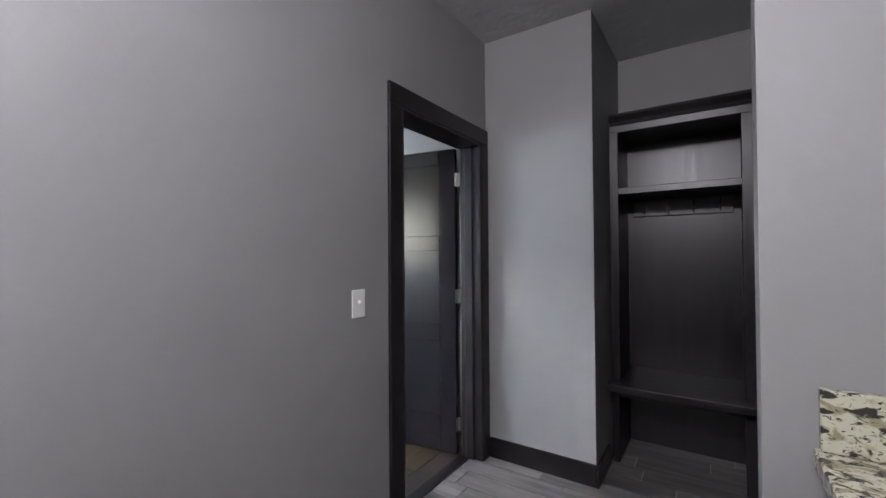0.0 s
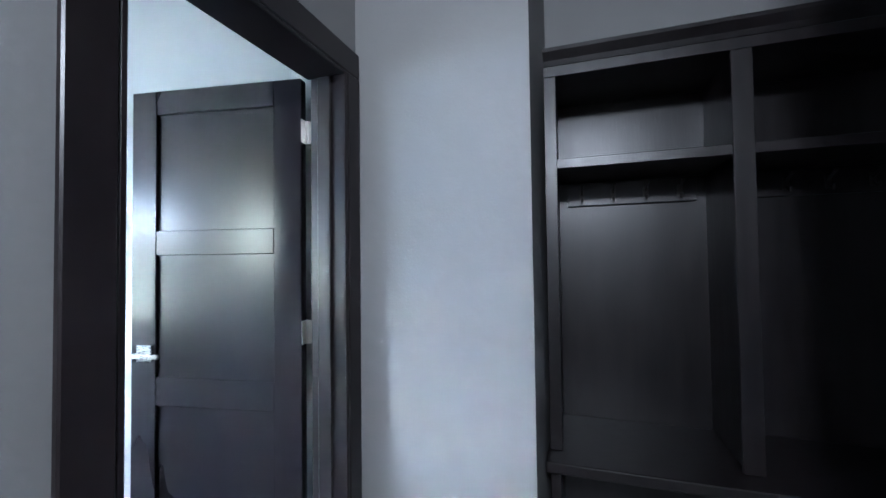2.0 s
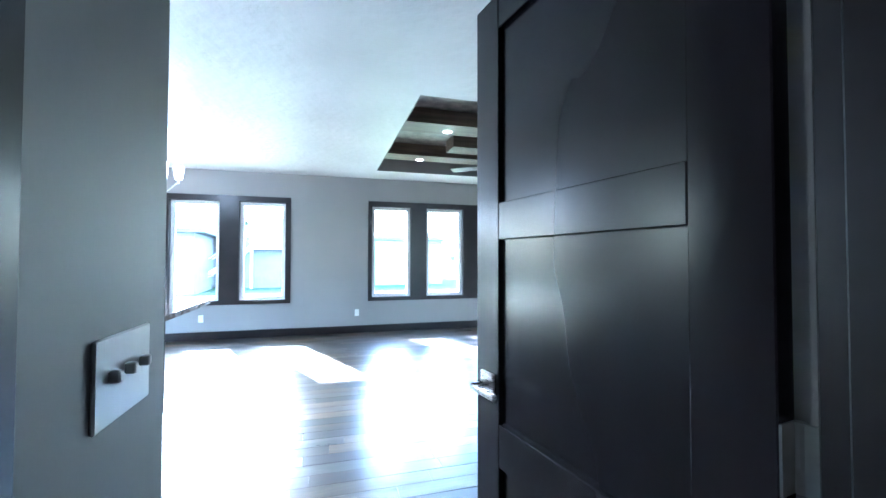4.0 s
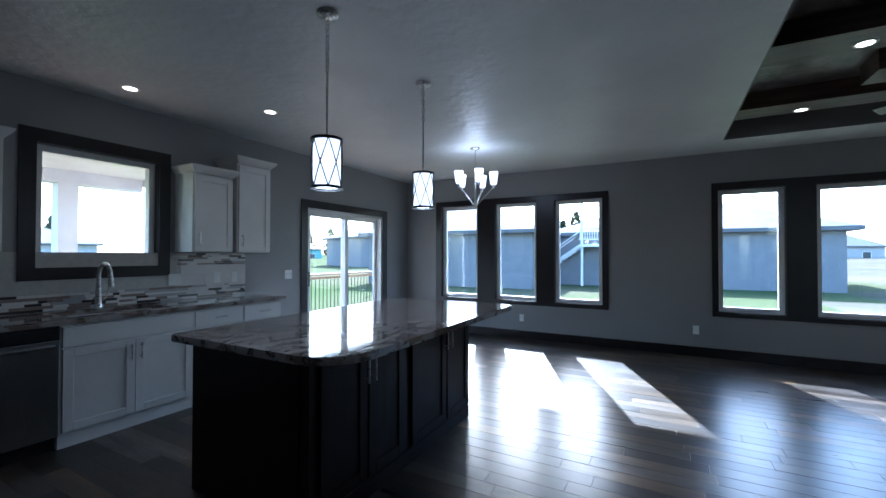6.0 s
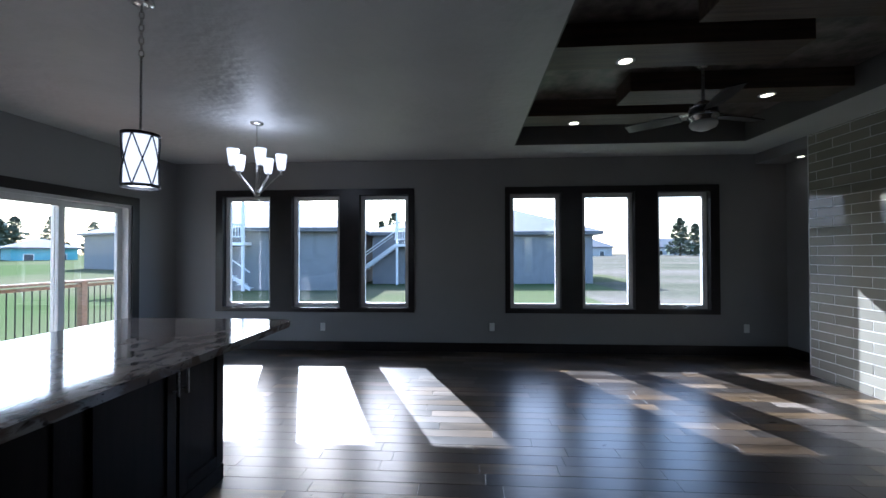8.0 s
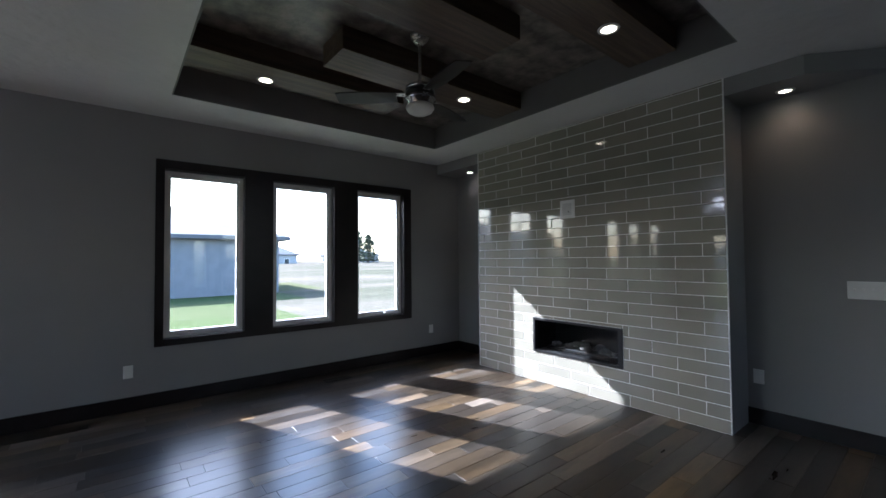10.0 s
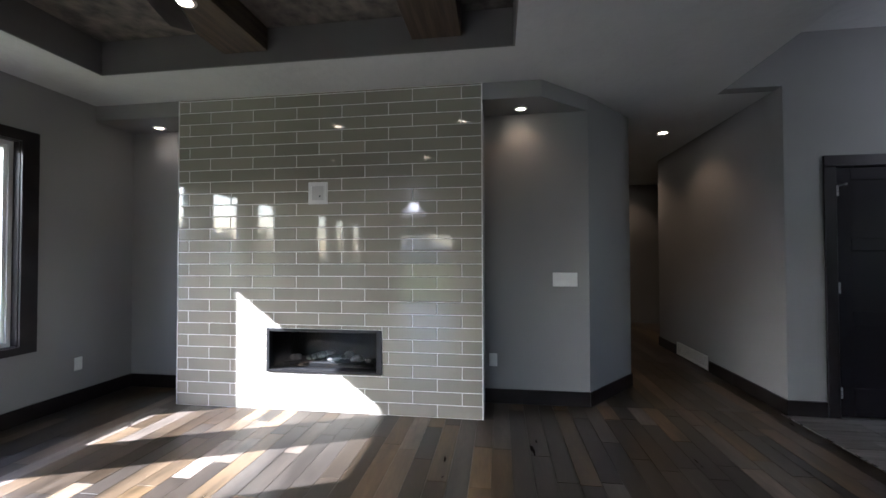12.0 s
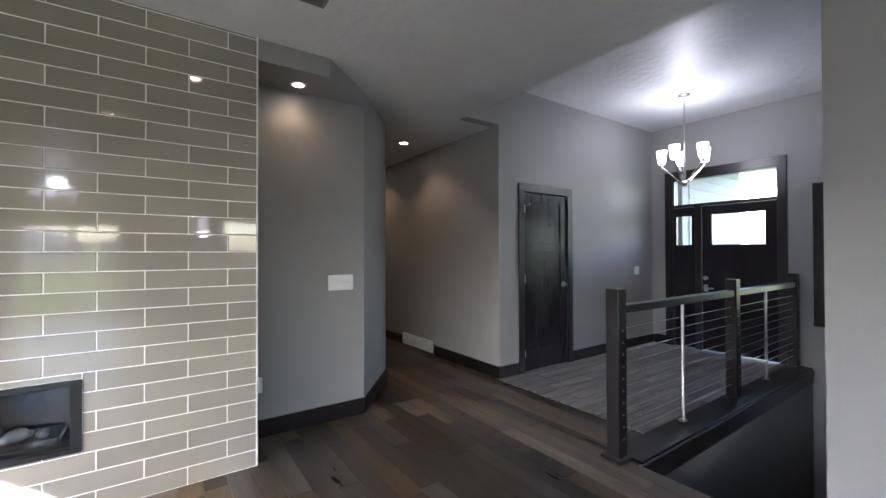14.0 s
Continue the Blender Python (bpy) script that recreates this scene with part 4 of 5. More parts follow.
def island():
    e = thing("kitchen_island", "dark espresso kitchen island with panelled doors", "kitchen island")
    x0, x1, y0, y1 = -2.38, -1.43, 2.90, 4.66
    part("body", cbox(x0, y0, 0.0, x1, y1, 0.873, 0.002), ISLEWOOD, e)
    for a, b in ((2.96, 3.31), (3.325, 3.68), (3.77, 4.24), (4.26, 4.64)):
        shaker_front(e, "door", x1 + 0.0005, a, b, 0.115, 0.855, 1, ISLEWOOD, 0.065)
    for a, b in ((3.287, 3.348), (4.215, 4.285)):
        pull(e, (x1 + 0.02, a, 0.66), (x1 + 0.02, a, 0.82), (0.03, 0, 0))
        pull(e, (x1 + 0.02, b, 0.66), (x1 + 0.02, b, 0.82), (0.03, 0, 0))
    part("base_moulding", cbox(x1 + 0.0005, y0, 0.0, x1 + 0.012, y1, 0.10, 0.003), ISLEWOOD, e)
    part("end_panel", cbox(x0 + 0.06, y0 - 0.012, 0.10, x1 - 0.06, y0 - 0.0005, 0.86, 0.002), ISLEWOOD, e)
    t = thing("island_worktop", "polished brown-grey granite island top with rounded corners", "worktop")
    part("slab", rounded_slab(-2.44, 2.80, -1.16, 5.10, 0.875, 0.915, (0.10, 0.03, 0.03, 0.24)), GRANITE, t)


island()


# ---- hanging lights ----
def chain(bm, x, y, z0, z1, r=0.0032):
    n = int((z1 - z0) / 0.032)
    for k in range(n):
        z = z0 + (k + 0.5) * (z1 - z0) / n
        h, w = 0.021, 0.010
        pts = [(-w, -h + 0.008), (-w, h - 0.008), (0, h), (w, h - 0.008), (w, -h + 0.008), (0, -h)]
        for p, q in zip(pts, pts[1:] + pts[:1]):
            f = (lambda t: (x + t[0], y, z + t[1])) if k % 2 else (lambda t: (x, y + t[0], z + t[1]))
            rod(bm, f(p), f(q), r, 6)


def pendant():
    e = thing("pendant_light", "lit drum pendant with crossed dark metal bands on a chain", "pendant light", "island pendants", (-1.61, 3.19, 0))
    part("canopy", lathe([(0, H - 0.001), (0.062, H - 0.001), (0.06, H - 0.018), (0.02, H - 0.03), (0, H - 0.03)]), NICKEL, e, "", True)
    bm = bmesh.new()
    chain(bm, 0, 0, 2.40, H - 0.03)
    part("chain", bm, NICKEL, e)
    bm = bmesh.new()
    rod(bm, (0, 0, 2.02), (0, 0, 2.40), 0.006)
    part("stem", bm, NICKEL, e)
    part("shade", lathe([(0.0, 2.015), (0.072, 2.015), (0.075, 2.01), (0.075, 1.755), (0.072, 1.75), (0.0, 1.752)], 32), SHADE, e, "glowing white glass drum", True)
    for z in (1.745, 2.015):
        bm = lathe([(0.079, z - 0.008), (0.089, z - 0.008), (0.089, z + 0.008), (0.079, z + 0.008), (0.079, z - 0.008)], 32)
        part("cage_ring", bm, BLACK, e, "dark bronze ring")
    bm = bmesh.new()
    rod(bm, (-0.084, 0, 2.02), (0.084, 0, 2.02), 0.004, 6)
    part("top_bar", bm, BLACK, e)
    for k in range(6):
        a0 = 2 * math.pi * k / 6 + 0.35
        for s in (1, -1):
            turn = [a0 + s * (i / 6) * (2 * math.pi / 6) for i in range(7)]
            bm = tube([(0.084 * math.cos(a), 0.084 * math.sin(a), 1.745 + 0.27 * i / 6) for i, a in enumerate(turn)], 0.0036, 5)
            part("cross_band", bm, BLACK, e, "dark crossed band")
    l = bpy.data.lights.new("bulb", "POINT")
    l.energy, l.color, l.shadow_soft_size = 0.5, (1.0, 0.95, 0.9), 0.06
    lo = new("bulb", l)
    lo.parent, lo.location = e, (0, 0, 1.71)
    return e


p0 = pendant()
copy_thing(p0, pose(-1.628, 4.255, 0, 0, 0, 25))


def chandelier(at, drop, label, name="chandelier", spin=18.0, zc=H, power=0.9):
    """Five upright shades on straight arms rising from a low hub. drop: height of the hub's foot."""
    e = thing(name, label, "chandelier", "chandeliers", at, spin)
    part("canopy", lathe([(0, zc - 0.001), (0.065, zc - 0.001), (0.06, zc - 0.016), (0.015, zc - 0.025), (0, zc - 0.025)]), NICKEL, e, "", True)
    bm = bmesh.new()
    rod(bm, (0, 0, drop + 0.42), (0, 0, zc - 0.02), 0.006)
    rod(bm, (0, 0, drop + 0.02), (0, 0, drop + 0.45), 0.017, 12, 0.010)
    part("stem", bm, NICKEL, e)
    part("hub", lathe([(0, drop - 0.01), (0.02, drop - 0.005), (0.034, drop + 0.02), (0.026, drop + 0.05), (0, drop + 0.055)]), NICKEL, e, "", True)
    for k in range(5):
        a = 2 * math.pi * k / 5
        c, s = math.cos(a), math.sin(a)
        r = 0.235
        bm = bmesh.new()
        for w in (-0.008, 0.008):
            rod(bm, (0.02 * c - w * s, 0.02 * s + w * c, drop + 0.015), ((r - 0.01) * c - w * s, (r - 0.01) * s + w * c, drop + 0.235), 0.0055, 6)
        rod(bm, (r * c, r * s, drop + 0.225), (r * c, r * s, drop + 0.275), 0.012, 10)
        arm = part("arm", bm, NICKEL, e)
        part("shade", lathe([(0.0, 0.275), (0.034, 0.275), (0.042, 0.30), (0.055, 0.40), (0.057, 0.435), (0.050, 0.435), (0.047, 0.40), (0.036, 0.31), (0.0, 0.30)], 20, (r * c, r * s, drop)), SHADE, arm, "glowing tapered glass shade", True)
    l = bpy.data.lights.new("bulbs", "POINT")
    l.energy, l.color, l.shadow_soft_size = power, (1.0, 0.95, 0.92), 0.12
    lo = new("bulbs", l)
    lo.parent, lo.location = e, (0, 0, drop + 0.50)
    return e


chandelier((-2.067, 6.24, 0), 1.985, "nickel five-arm chandelier with lit shades over the dining area")
chandelier((3.40, -0.08, 0), 2.12, "nickel five-arm chandelier with lit shades in the foyer", zc=HF, power=1.5)


def ceiling_fan():
    e = thing("ceiling_fan", "chrome ceiling fan with dark blades and a frosted light bowl", "ceiling fan", "", (2.045, 5.717, -0.03))
    part("canopy", lathe([(0, TZ + 0.029), (0.07, TZ + 0.029), (0.065, TZ), (0.03, TZ - 0.04), (0, TZ - 0.04)]), NICKEL, e, "", True)
    bm = bmesh.new()
    rod(bm, (0, 0, 2.66), (0, 0, TZ - 0.05), 0.012)
    part("downrod", bm, NICKEL, e)
    part("motor", lathe([(0, 2.67), (0.05, 2.67), (0.07, 2.65), (0.105, 2.64), (0.105, 2.615), (0.09, 2.61), (0.09, 2.57), (0.115, 2.565), (0.115, 2.54), (0.095, 2.53), (0.095, 2.50), (0, 2.50)], 28), material("chrome", (0.6, 0.6, 0.62), 0.1, metal=1.0), e, "polished chrome motor housing", True)
    part("band", lathe([(0.09, 2.612), (0.107, 2.612), (0.107, 2.568), (0.09, 2.568)], 28), BLACK, e, "dark band", True)
    part("light_bowl", lathe([(0, 2.435), (0.05, 2.44), (0.09, 2.46), (0.105, 2.485), (0.10, 2.50), (0, 2.50)], 28), FROST, e, "frosted white light bowl", True)
    for k in range(3):
        bm = bmesh.new()
        n = 6
        lo, hi = [], []
        for i in range(n + 1):
            x = 0.17 + 0.44 * i / n
            w = 0.055 + 0.02 * math.sin(math.pi * (i / n) * 0.9)
            for side, store in ((-1, lo), (1, hi)):
                store.append((x, side * w, 2.575 + side * 0.012))
        top = [bm.verts.new(p) for p in lo + hi[::-1]]
        bot = [bm.verts.new((p[0], p[1], p[2] - 0.008)) for p in lo + hi[::-1]]
        bm.faces.new(top), bm.faces.new(bot[::-1])
        for i in range(len(top)):
            j = (i + 1) % len(top)
            bm.faces.new((top[i], bot[i], bot[j], top[j]))
        bmesh.ops.recalc_face_normals(bm, faces=bm.faces[:])
        b = part("blade", bm, TRIM, e, "dark wooden blade")
        b.matrix_local = pose(0, 0, 0, 0, 0, 20 + 120 * k)
        bm = cbox(0.10, -0.025, 2.566, 0.22, 0.025, 2.574, 0.002)
        part("blade_iron", bm, NICKEL, e).matrix_local = pose(0, 0, 0.02, 0, 0, 20 + 120 * k)


ceiling_fan()


# ---- mudroom ----
LOCK = material("espresso locker wood", (0.013, 0.010, 0.0105), 0.34, color2=(0.007, 0.0055, 0.006), scale=4, stretch=(5, 5, 0.6), bump=0.06, bump_scale=20, rough_var=0.08)


def lockers():
    e = thing("mudroom_locker", "dark espresso hall tree with two bays, bench and hooks", "mudroom locker")
    x0, x1, y0, y1 = 0.915, 1.325, -1.255, 0.195
    m = -0.523
    part("back_panel", cbox(x1 - 0.012, y0, 0, x1, y1, 2.165), LOCK, e)
    for y in (y0, m - 0.02, y1 - 0.04):
        part("upright", cbox(x0, y, 0.526, x1 - 0.012, y + 0.04, 2.10, 0.002), LOCK, e)
        part("lower_upright", cbox(x0, y, 0.0, x1 - 0.012, y + 0.04, 0.479, 0.002), LOCK, e)
    part("stile", cbox(x0 - 0.02, m - 0.035, 0.526, x0 - 0.0005, m + 0.035, 2.095, 0.002), LOCK, e)
    part("stile", cbox(x0 - 0.02, y0, 0.526, x0 - 0.0005, y0 + 0.05, 2.095, 0.002), LOCK, e)
    part("stile", cbox(x0 - 0.02, y1 - 0.05, 0.526, x0 - 0.0005, y1, 2.095, 0.002), LOCK, e)
    part("stile", cbox(x0 - 0.02, m - 0.035, 0.0, x0 - 0.0005, m + 0.035, 0.479, 0.002), LOCK, e)
    for a, b in ((y0 + 0.04, m - 0.02), (m + 0.02, y1 - 0.04)):
        part("shelf", cbox(x0 - 0.012, a + 0.001, 1.703, x1 - 0.012, b - 0.001, 1.743, 0.002), LOCK, e)
        rail = part("hook_rail", cbox(x1 - 0.03, a + 0.04, 1.585, x1 - 0.0125, b - 0.04, 1.695, 0.003), LOCK, e)
        for k in range(4):
            y = a + (b - a) * (k + 0.75) / 4.5
            bm = bmesh.new()
            rod(bm, (x1 - 0.031, y, 1.645), (x1 - 0.09, y, 1.675), 0.006, 8)
            rod(bm, (x1 - 0.031, y, 1.625), (x1 - 0.07, y, 1.60), 0.005, 8)
            rod(bm, (x1 - 0.07, y, 1.60), (x1 - 0.075, y, 1.62), 0.005, 8)
            bmesh.ops.create_uvsphere(bm, u_segments=8, v_segments=6, radius=0.009, matrix=Matrix.Translation((x1 - 0.09, y, 1.677)))
            box(bm, x1 - 0.034, y - 0.012, 1.61, x1 - 0.0302, y + 0.012, 1.665)
            part("hook", bm, BRONZE, rail, "dark bronze coat hook")
    part("top_rail", cbox(x0 - 0.02, y0, 2.0955, x0 - 0.0005, y1, 2.14, 0.002), LOCK, e)
    part("top_board", cbox(x0, y0, 2.1005, x1 - 0.012, y1, 2.14), LOCK, e)
    bm = bmesh.new()
    prof = [(0.0, 2.14), (0.012, 2.145), (0.02, 2.165), (0.045, 2.195), (0.05, 2.208), (0.0, 2.208)]
    a, b = [bm.verts.new((x0 - o, y0 - o * 0.4, z)) for o, z in prof], [bm.verts.new((x0 - o, y1 + 0.0, z)) for o, z in prof]
    for k in range(len(prof)):
        j = (k + 1) % len(prof)
        bm.faces.new((a[k], b[k], b[j], a[j]))
    bm.faces.new(a), bm.faces.new(b[::-1])
    bmesh.ops.recalc_face_normals(bm, faces=bm.faces[:])
    part("crown", bm, LOCK, e, "dark crown moulding")
    part("bench_seat", cbox(x0 - 0.13, y0 - 0.03, 0.481, x1 - 0.012, y1 + 0.01, 0.524, 0.006, 2), LOCK, e, "thick dark bench top")
    part("bench_rail", cbox(x0 - 0.02, y0, 0.425, x0 - 0.0005, y1, 0.479, 0.002), LOCK, e)


lockers()


def mud_counter():
    e = thing("laundry_counter", "cream speckled granite counter on a dark cabinet", "counter")
    part("slab", cbox(-1.33, -1.325, 0.875, -0.70, -0.525, 0.915, 0.004), GRANITE2, e)
    part("backsplash", cbox(-0.722, -1.325, 0.9155, -0.70, -0.535, 1.045, 0.003), GRANITE2, e)
    part("body", cbox(-1.30, -1.325, 0.10, -0.70, -0.545, 0.874), LOCK, e, "dark cabinet side")
    part("toe_kick", cbox(-1.23, -1.325, 0.0, -0.70, -0.56, 0.10), LOCK, e)


mud_counter()


# ---- foyer railing and stairs ----
def railing():
    e = thing("stair_railing", "dark wooden stair railing with steel cables and balusters", "railing")
    xr = 2.706
    posts = [(xr, 2.435, 1.11), (xr, 0.56, 1.10), (xr, -1.17, 1.10)]
    for x, y, h in posts:
        p = part("post", cbox(x - 0.046, y - 0.046, 0.0, x + 0.046, y + 0.046, h, 0.004), TRIM, e)
        part("base_trim", cbox(x - 0.075, y - 0.075, 0.0, x + 0.075, y + 0.075, 0.025, 0.004), TRIM, p)
        for k in range(10):
            z = 0.14 + k * 0.078
            bm = bmesh.new()
            rod(bm, (x - 0.0505, y, z), (x + 0.0505, y, z), 0.008, 8)
            part("cable_end", bm, NICKEL, p, "steel cable fitting")
    for (x, y, _), (x2, y2, _) in zip(posts, posts[1:]):
        part("top_rail", cbox(x - 0.035, y2 + 0.046, 0.945, x + 0.035, y - 0.046, 1.0, 0.004), TRIM, e)
        for k in range(10):
            bm = bmesh.new()
            z = 0.14 + k * 0.078
            rod(bm, (x, y2 + 0.046, z), (x, y - 0.046, z), 0.0025, 6)
            part("cable", bm, NICKEL, e, "thin steel cable")
        ym = (y + y2) / 2 + 0.03
        bm = bmesh.new()
        rod(bm, (x, ym, 0.03), (x, ym, 0.945), 0.012, 10)
        rod(bm, (x, ym, 0.028), (x, ym, 0.04), 0.03, 12)
        part("baluster", bm, NICKEL, e, "round steel baluster")
    part("curb", cbox(xr - 0.145, -1.24, 0.001, xr + 0.07, 2.39, 0.022, 0.003), TRIM, e, "dark curb board under the railing")
    part("skirt", cbox(2.545, -1.24, -0.14, 2.5595, 2.39, 0.0005, 0.003), TRIM, e, "dark skirt board at the floor edge")


railing()


def stairs():
    e = thing("staircase", "dark wooden stairs going down to the basement", "staircase", kind="structure")
    n = 14
    for k in range(n):
        z = -0.19 * (k + 1)
        y = 2.39 - 0.25 * k
        part("step", cbox(1.615, y - 0.265, z - 0.04, 2.55, y, z, 0.004), TRIM, e)
        part("riser", cbox(1.615, y - 0.02, z - 0.0005, 2.55, y - 0.001, z + 0.15), TRIM, e)
    r = thing("handrail", "dark handrail on the stairwell wall", "handrail")
    bm = bmesh.new()
    rod(bm, (1.69, 1.9, 0.55), (1.69, -1.0, -1.65), 0.022, 10)
    part("rail", bm, TRIM, r)
    bm = bmesh.new()
    for t in (0.15, 0.5, 0.85):
        p = Vector((1.69, 1.9 - 2.9 * t, 0.55 - 2.2 * t))
        rod(bm, p, p + Vector((-0.08, 0, -0.05)), 0.007, 8)
    part("bracket", bm, NICKEL, r)


stairs()


def vent():
    e = thing("air_vent", "white return air grille low on the hall wall", "air vent", at=(6.09, 1.9005, 0.085))
    part("frame", boxes([(-0.40, 0.0, -0.07, 0.40, 0.008, -0.05), (-0.40, 0.0, 0.07, 0.40, 0.008, 0.09), (-0.40, 0, -0.05, -0.38, 0.008, 0.07), (0.38, 0, -0.05, 0.40, 0.008, 0.07)]), WHITE, e)
    for k in range(9):
        z = -0.045 + k * 0.0135
        part("slat", cbox(-0.38, 0.001, z, 0.38, 0.006, z + 0.008), WHITE, e)
    for k in (-0.19, 0, 0.19):
        part("divider", cbox(k - 0.004, 0.006, -0.05, k + 0.004, 0.0078, 0.07), WHITE, e)


vent()


def floor_register(x, y):
    e = thing("floor_register", "dark metal floor register below the windows", "floor register", at=(x, y, 0))
    part("frame", boxes([(-0.15, -0.055, 0.0002, 0.15, -0.04, 0.004), (-0.15, 0.04, 0.0002, 0.15, 0.055, 0.004), (-0.15, -0.04, 0.0002, -0.135, 0.04, 0.004), (0.135, -0.04, 0.0002, 0.15, 0.04, 0.004)]), BLACK, e)
    for k in range(9):
        part("slat", cbox(-0.13 + k * 0.03, -0.04, 0.0002, -0.118 + k * 0.03, 0.04, 0.003), BLACK, e)


floor_register(2.3, 7.72)


# ---- outdoors ----
GRASS = material("lawn grass", (0.060, 0.080, 0.034), 1.0, color2=(0.096, 0.094, 0.058), spec=0.0, scale=0.05, detail=6, ramp=(0.42, 0.56), bump=0.3, bump_scale=30, fine=0.3, fine_scale=12)
FIELD = material("pale dry field", (0.120, 0.107, 0.088), 1.0, color2=(0.072, 0.072, 0.050), spec=0.0, scale=0.06, detail=6, ramp=(0.38, 0.62), stretch=(1, 2.5, 1), fine=0.3, fine_scale=4)
DIRT = material("dry bare soil", (0.34, 0.28, 0.22), 0.95, color2=(0.20, 0.18, 0.10), scale=0.25, detail=8)
SIDING = material("blue-grey lap siding", (0.165, 0.170, 0.180), 0.7, scale=2)
SIDING2 = material("pale siding", (0.34, 0.345, 0.35), 0.6, scale=2)
TURQ = material("turquoise siding", (0.13, 0.34, 0.38), 0.6, scale=2)
ROOF = material("grey shingles", (0.105, 0.108, 0.115), 0.9, scale=3, fine=0.3, fine_scale=9)
WOOD = material("cedar deck wood", (0.30, 0.19, 0.11), 0.7, color2=(0.20, 0.12, 0.07), scale=3, stretch=(1, 8, 8))
WHITEPAINT = material("white exterior paint", (0.66, 0.66, 0.66), 0.5)
DARKPANE = material("dark house glass", (0.05, 0.06, 0.07), 0.08)
LEAF = material("conifer needles", (0.085, 0.105, 0.07), 0.95, scale=3, spread=0.3)
BARK = material("bark", (0.09, 0.07, 0.05), 0.9)
GZ = -0.45


def ground():
    bm = bmesh.new()
    n = 60
    size = [-400 + 800 * (0.5 + 0.5 * ((2 * k / n - 1) ** 3)) for k in range(n + 1)]
    vs = {}
    for i, x in enumerate(size):
        for j, y in enumerate(size):
            r = math.hypot(x, y)
            z = GZ + 0.4 * noise.noise(Vector((x * 0.03, y * 0.03, 0))) * min(1, max(0, (r - 14) / 30)) + min(1.6, max(0, (r - 30) * 0.02))
            vs[i, j] = bm.verts.new((x, y + 3, z if r < 300 else 0.8))
    for i in range(n):
        for j in range(n):
            c = (vs[i, j].co + vs[i + 1, j + 1].co) / 2
            if -4.0 < c.x < 9.0 and -1.2 < c.y < 7.8:
                continue
            bm.faces.new((vs[i, j], vs[i + 1, j], vs[i + 1, j + 1], vs[i, j + 1]))
    for f in bm.faces:
        c = f.calc_center_median()
        if c.y > 36 and c.x > -12 or c.y > 10 and c.x > 0.36 * (c.y - 3.0):
            f.material_index = 1
    me = mesh(bm, GRASS, True)
    me.materials.append(FIELD)
    return tagged(new("ground", me), "green lawn and pale dry field around the house reaching the horizon", "ground", "", "structure")


ground()
def house(x, y, w, d, h, turn, wall, label, roof_h=2.6, windows=True):
    e = thing("house", label, "house", "neighbouring houses", (x, y, GZ - 0.1), turn)
    body = part("wall", cbox(-w / 2, -d / 2, 0, w / 2, d / 2, h), wall, e)
    n = int(h / 0.18)
    bm = bmesh.new()
    for k in range(n):
        z = k * 0.18
        box(bm, -w / 2 - 0.012, -d / 2 - 0.012, z, w / 2 + 0.012, -d / 2, z + 0.02)
        box(bm, -w / 2 - 0.012, -d / 2, z, -w / 2, d / 2, z + 0.02)
        box(bm, w / 2, -d / 2, z, w / 2 + 0.012, d / 2, z + 0.02)
    part("siding", bm, wall, e)
    o = 0.5
    bm = bmesh.new()
    lo = [bm.verts.new(p) for p in ((-w / 2 - o, -d / 2 - o, h), (w / 2 + o, -d / 2 - o, h), (w / 2 + o, d / 2 + o, h), (-w / 2 - o, d / 2 + o, h))]
    up = [bm.verts.new((v.co.x, v.co.y, h + 0.2)) for v in lo]
    ridge = max(0.3, (w - d) / 2) if w > d else 0.3
    ra, rb = bm.verts.new((-ridge, 0, h + 0.2 + roof_h)), bm.verts.new((ridge, 0, h + 0.2 + roof_h))
    for k in range(4):
        bm.faces.new((lo[k], lo[(k + 1) % 4], up[(k + 1) % 4], up[k]))
    bm.faces.new(lo[::-1])
    bm.faces.new((up[0], up[1], rb, ra)), bm.faces.new((up[1], up[2], rb)), bm.faces.new((up[2], up[3], ra, rb)), bm.faces.new((up[3], up[0], ra))
    part("roof", bm, ROOF, e, "grey hipped shingle roof")
    if windows:
        for k in range(max(1, int(w / 3.5))):
            wx = -w / 2 + (k + 0.5) * w / max(1, int(w / 3.5))
            f = part("window", cbox(wx - 0.55, -d / 2 - 0.05, h - 1.9, wx + 0.55, -d / 2 - 0.005, h - 0.7), WHITEPAINT, e, "white-framed window")
            part("pane", cbox(wx - 0.47, -d / 2 - 0.06, h - 1.82, wx + 0.47, -d / 2 - 0.051, h - 0.78), DARKPANE, f)
    return e


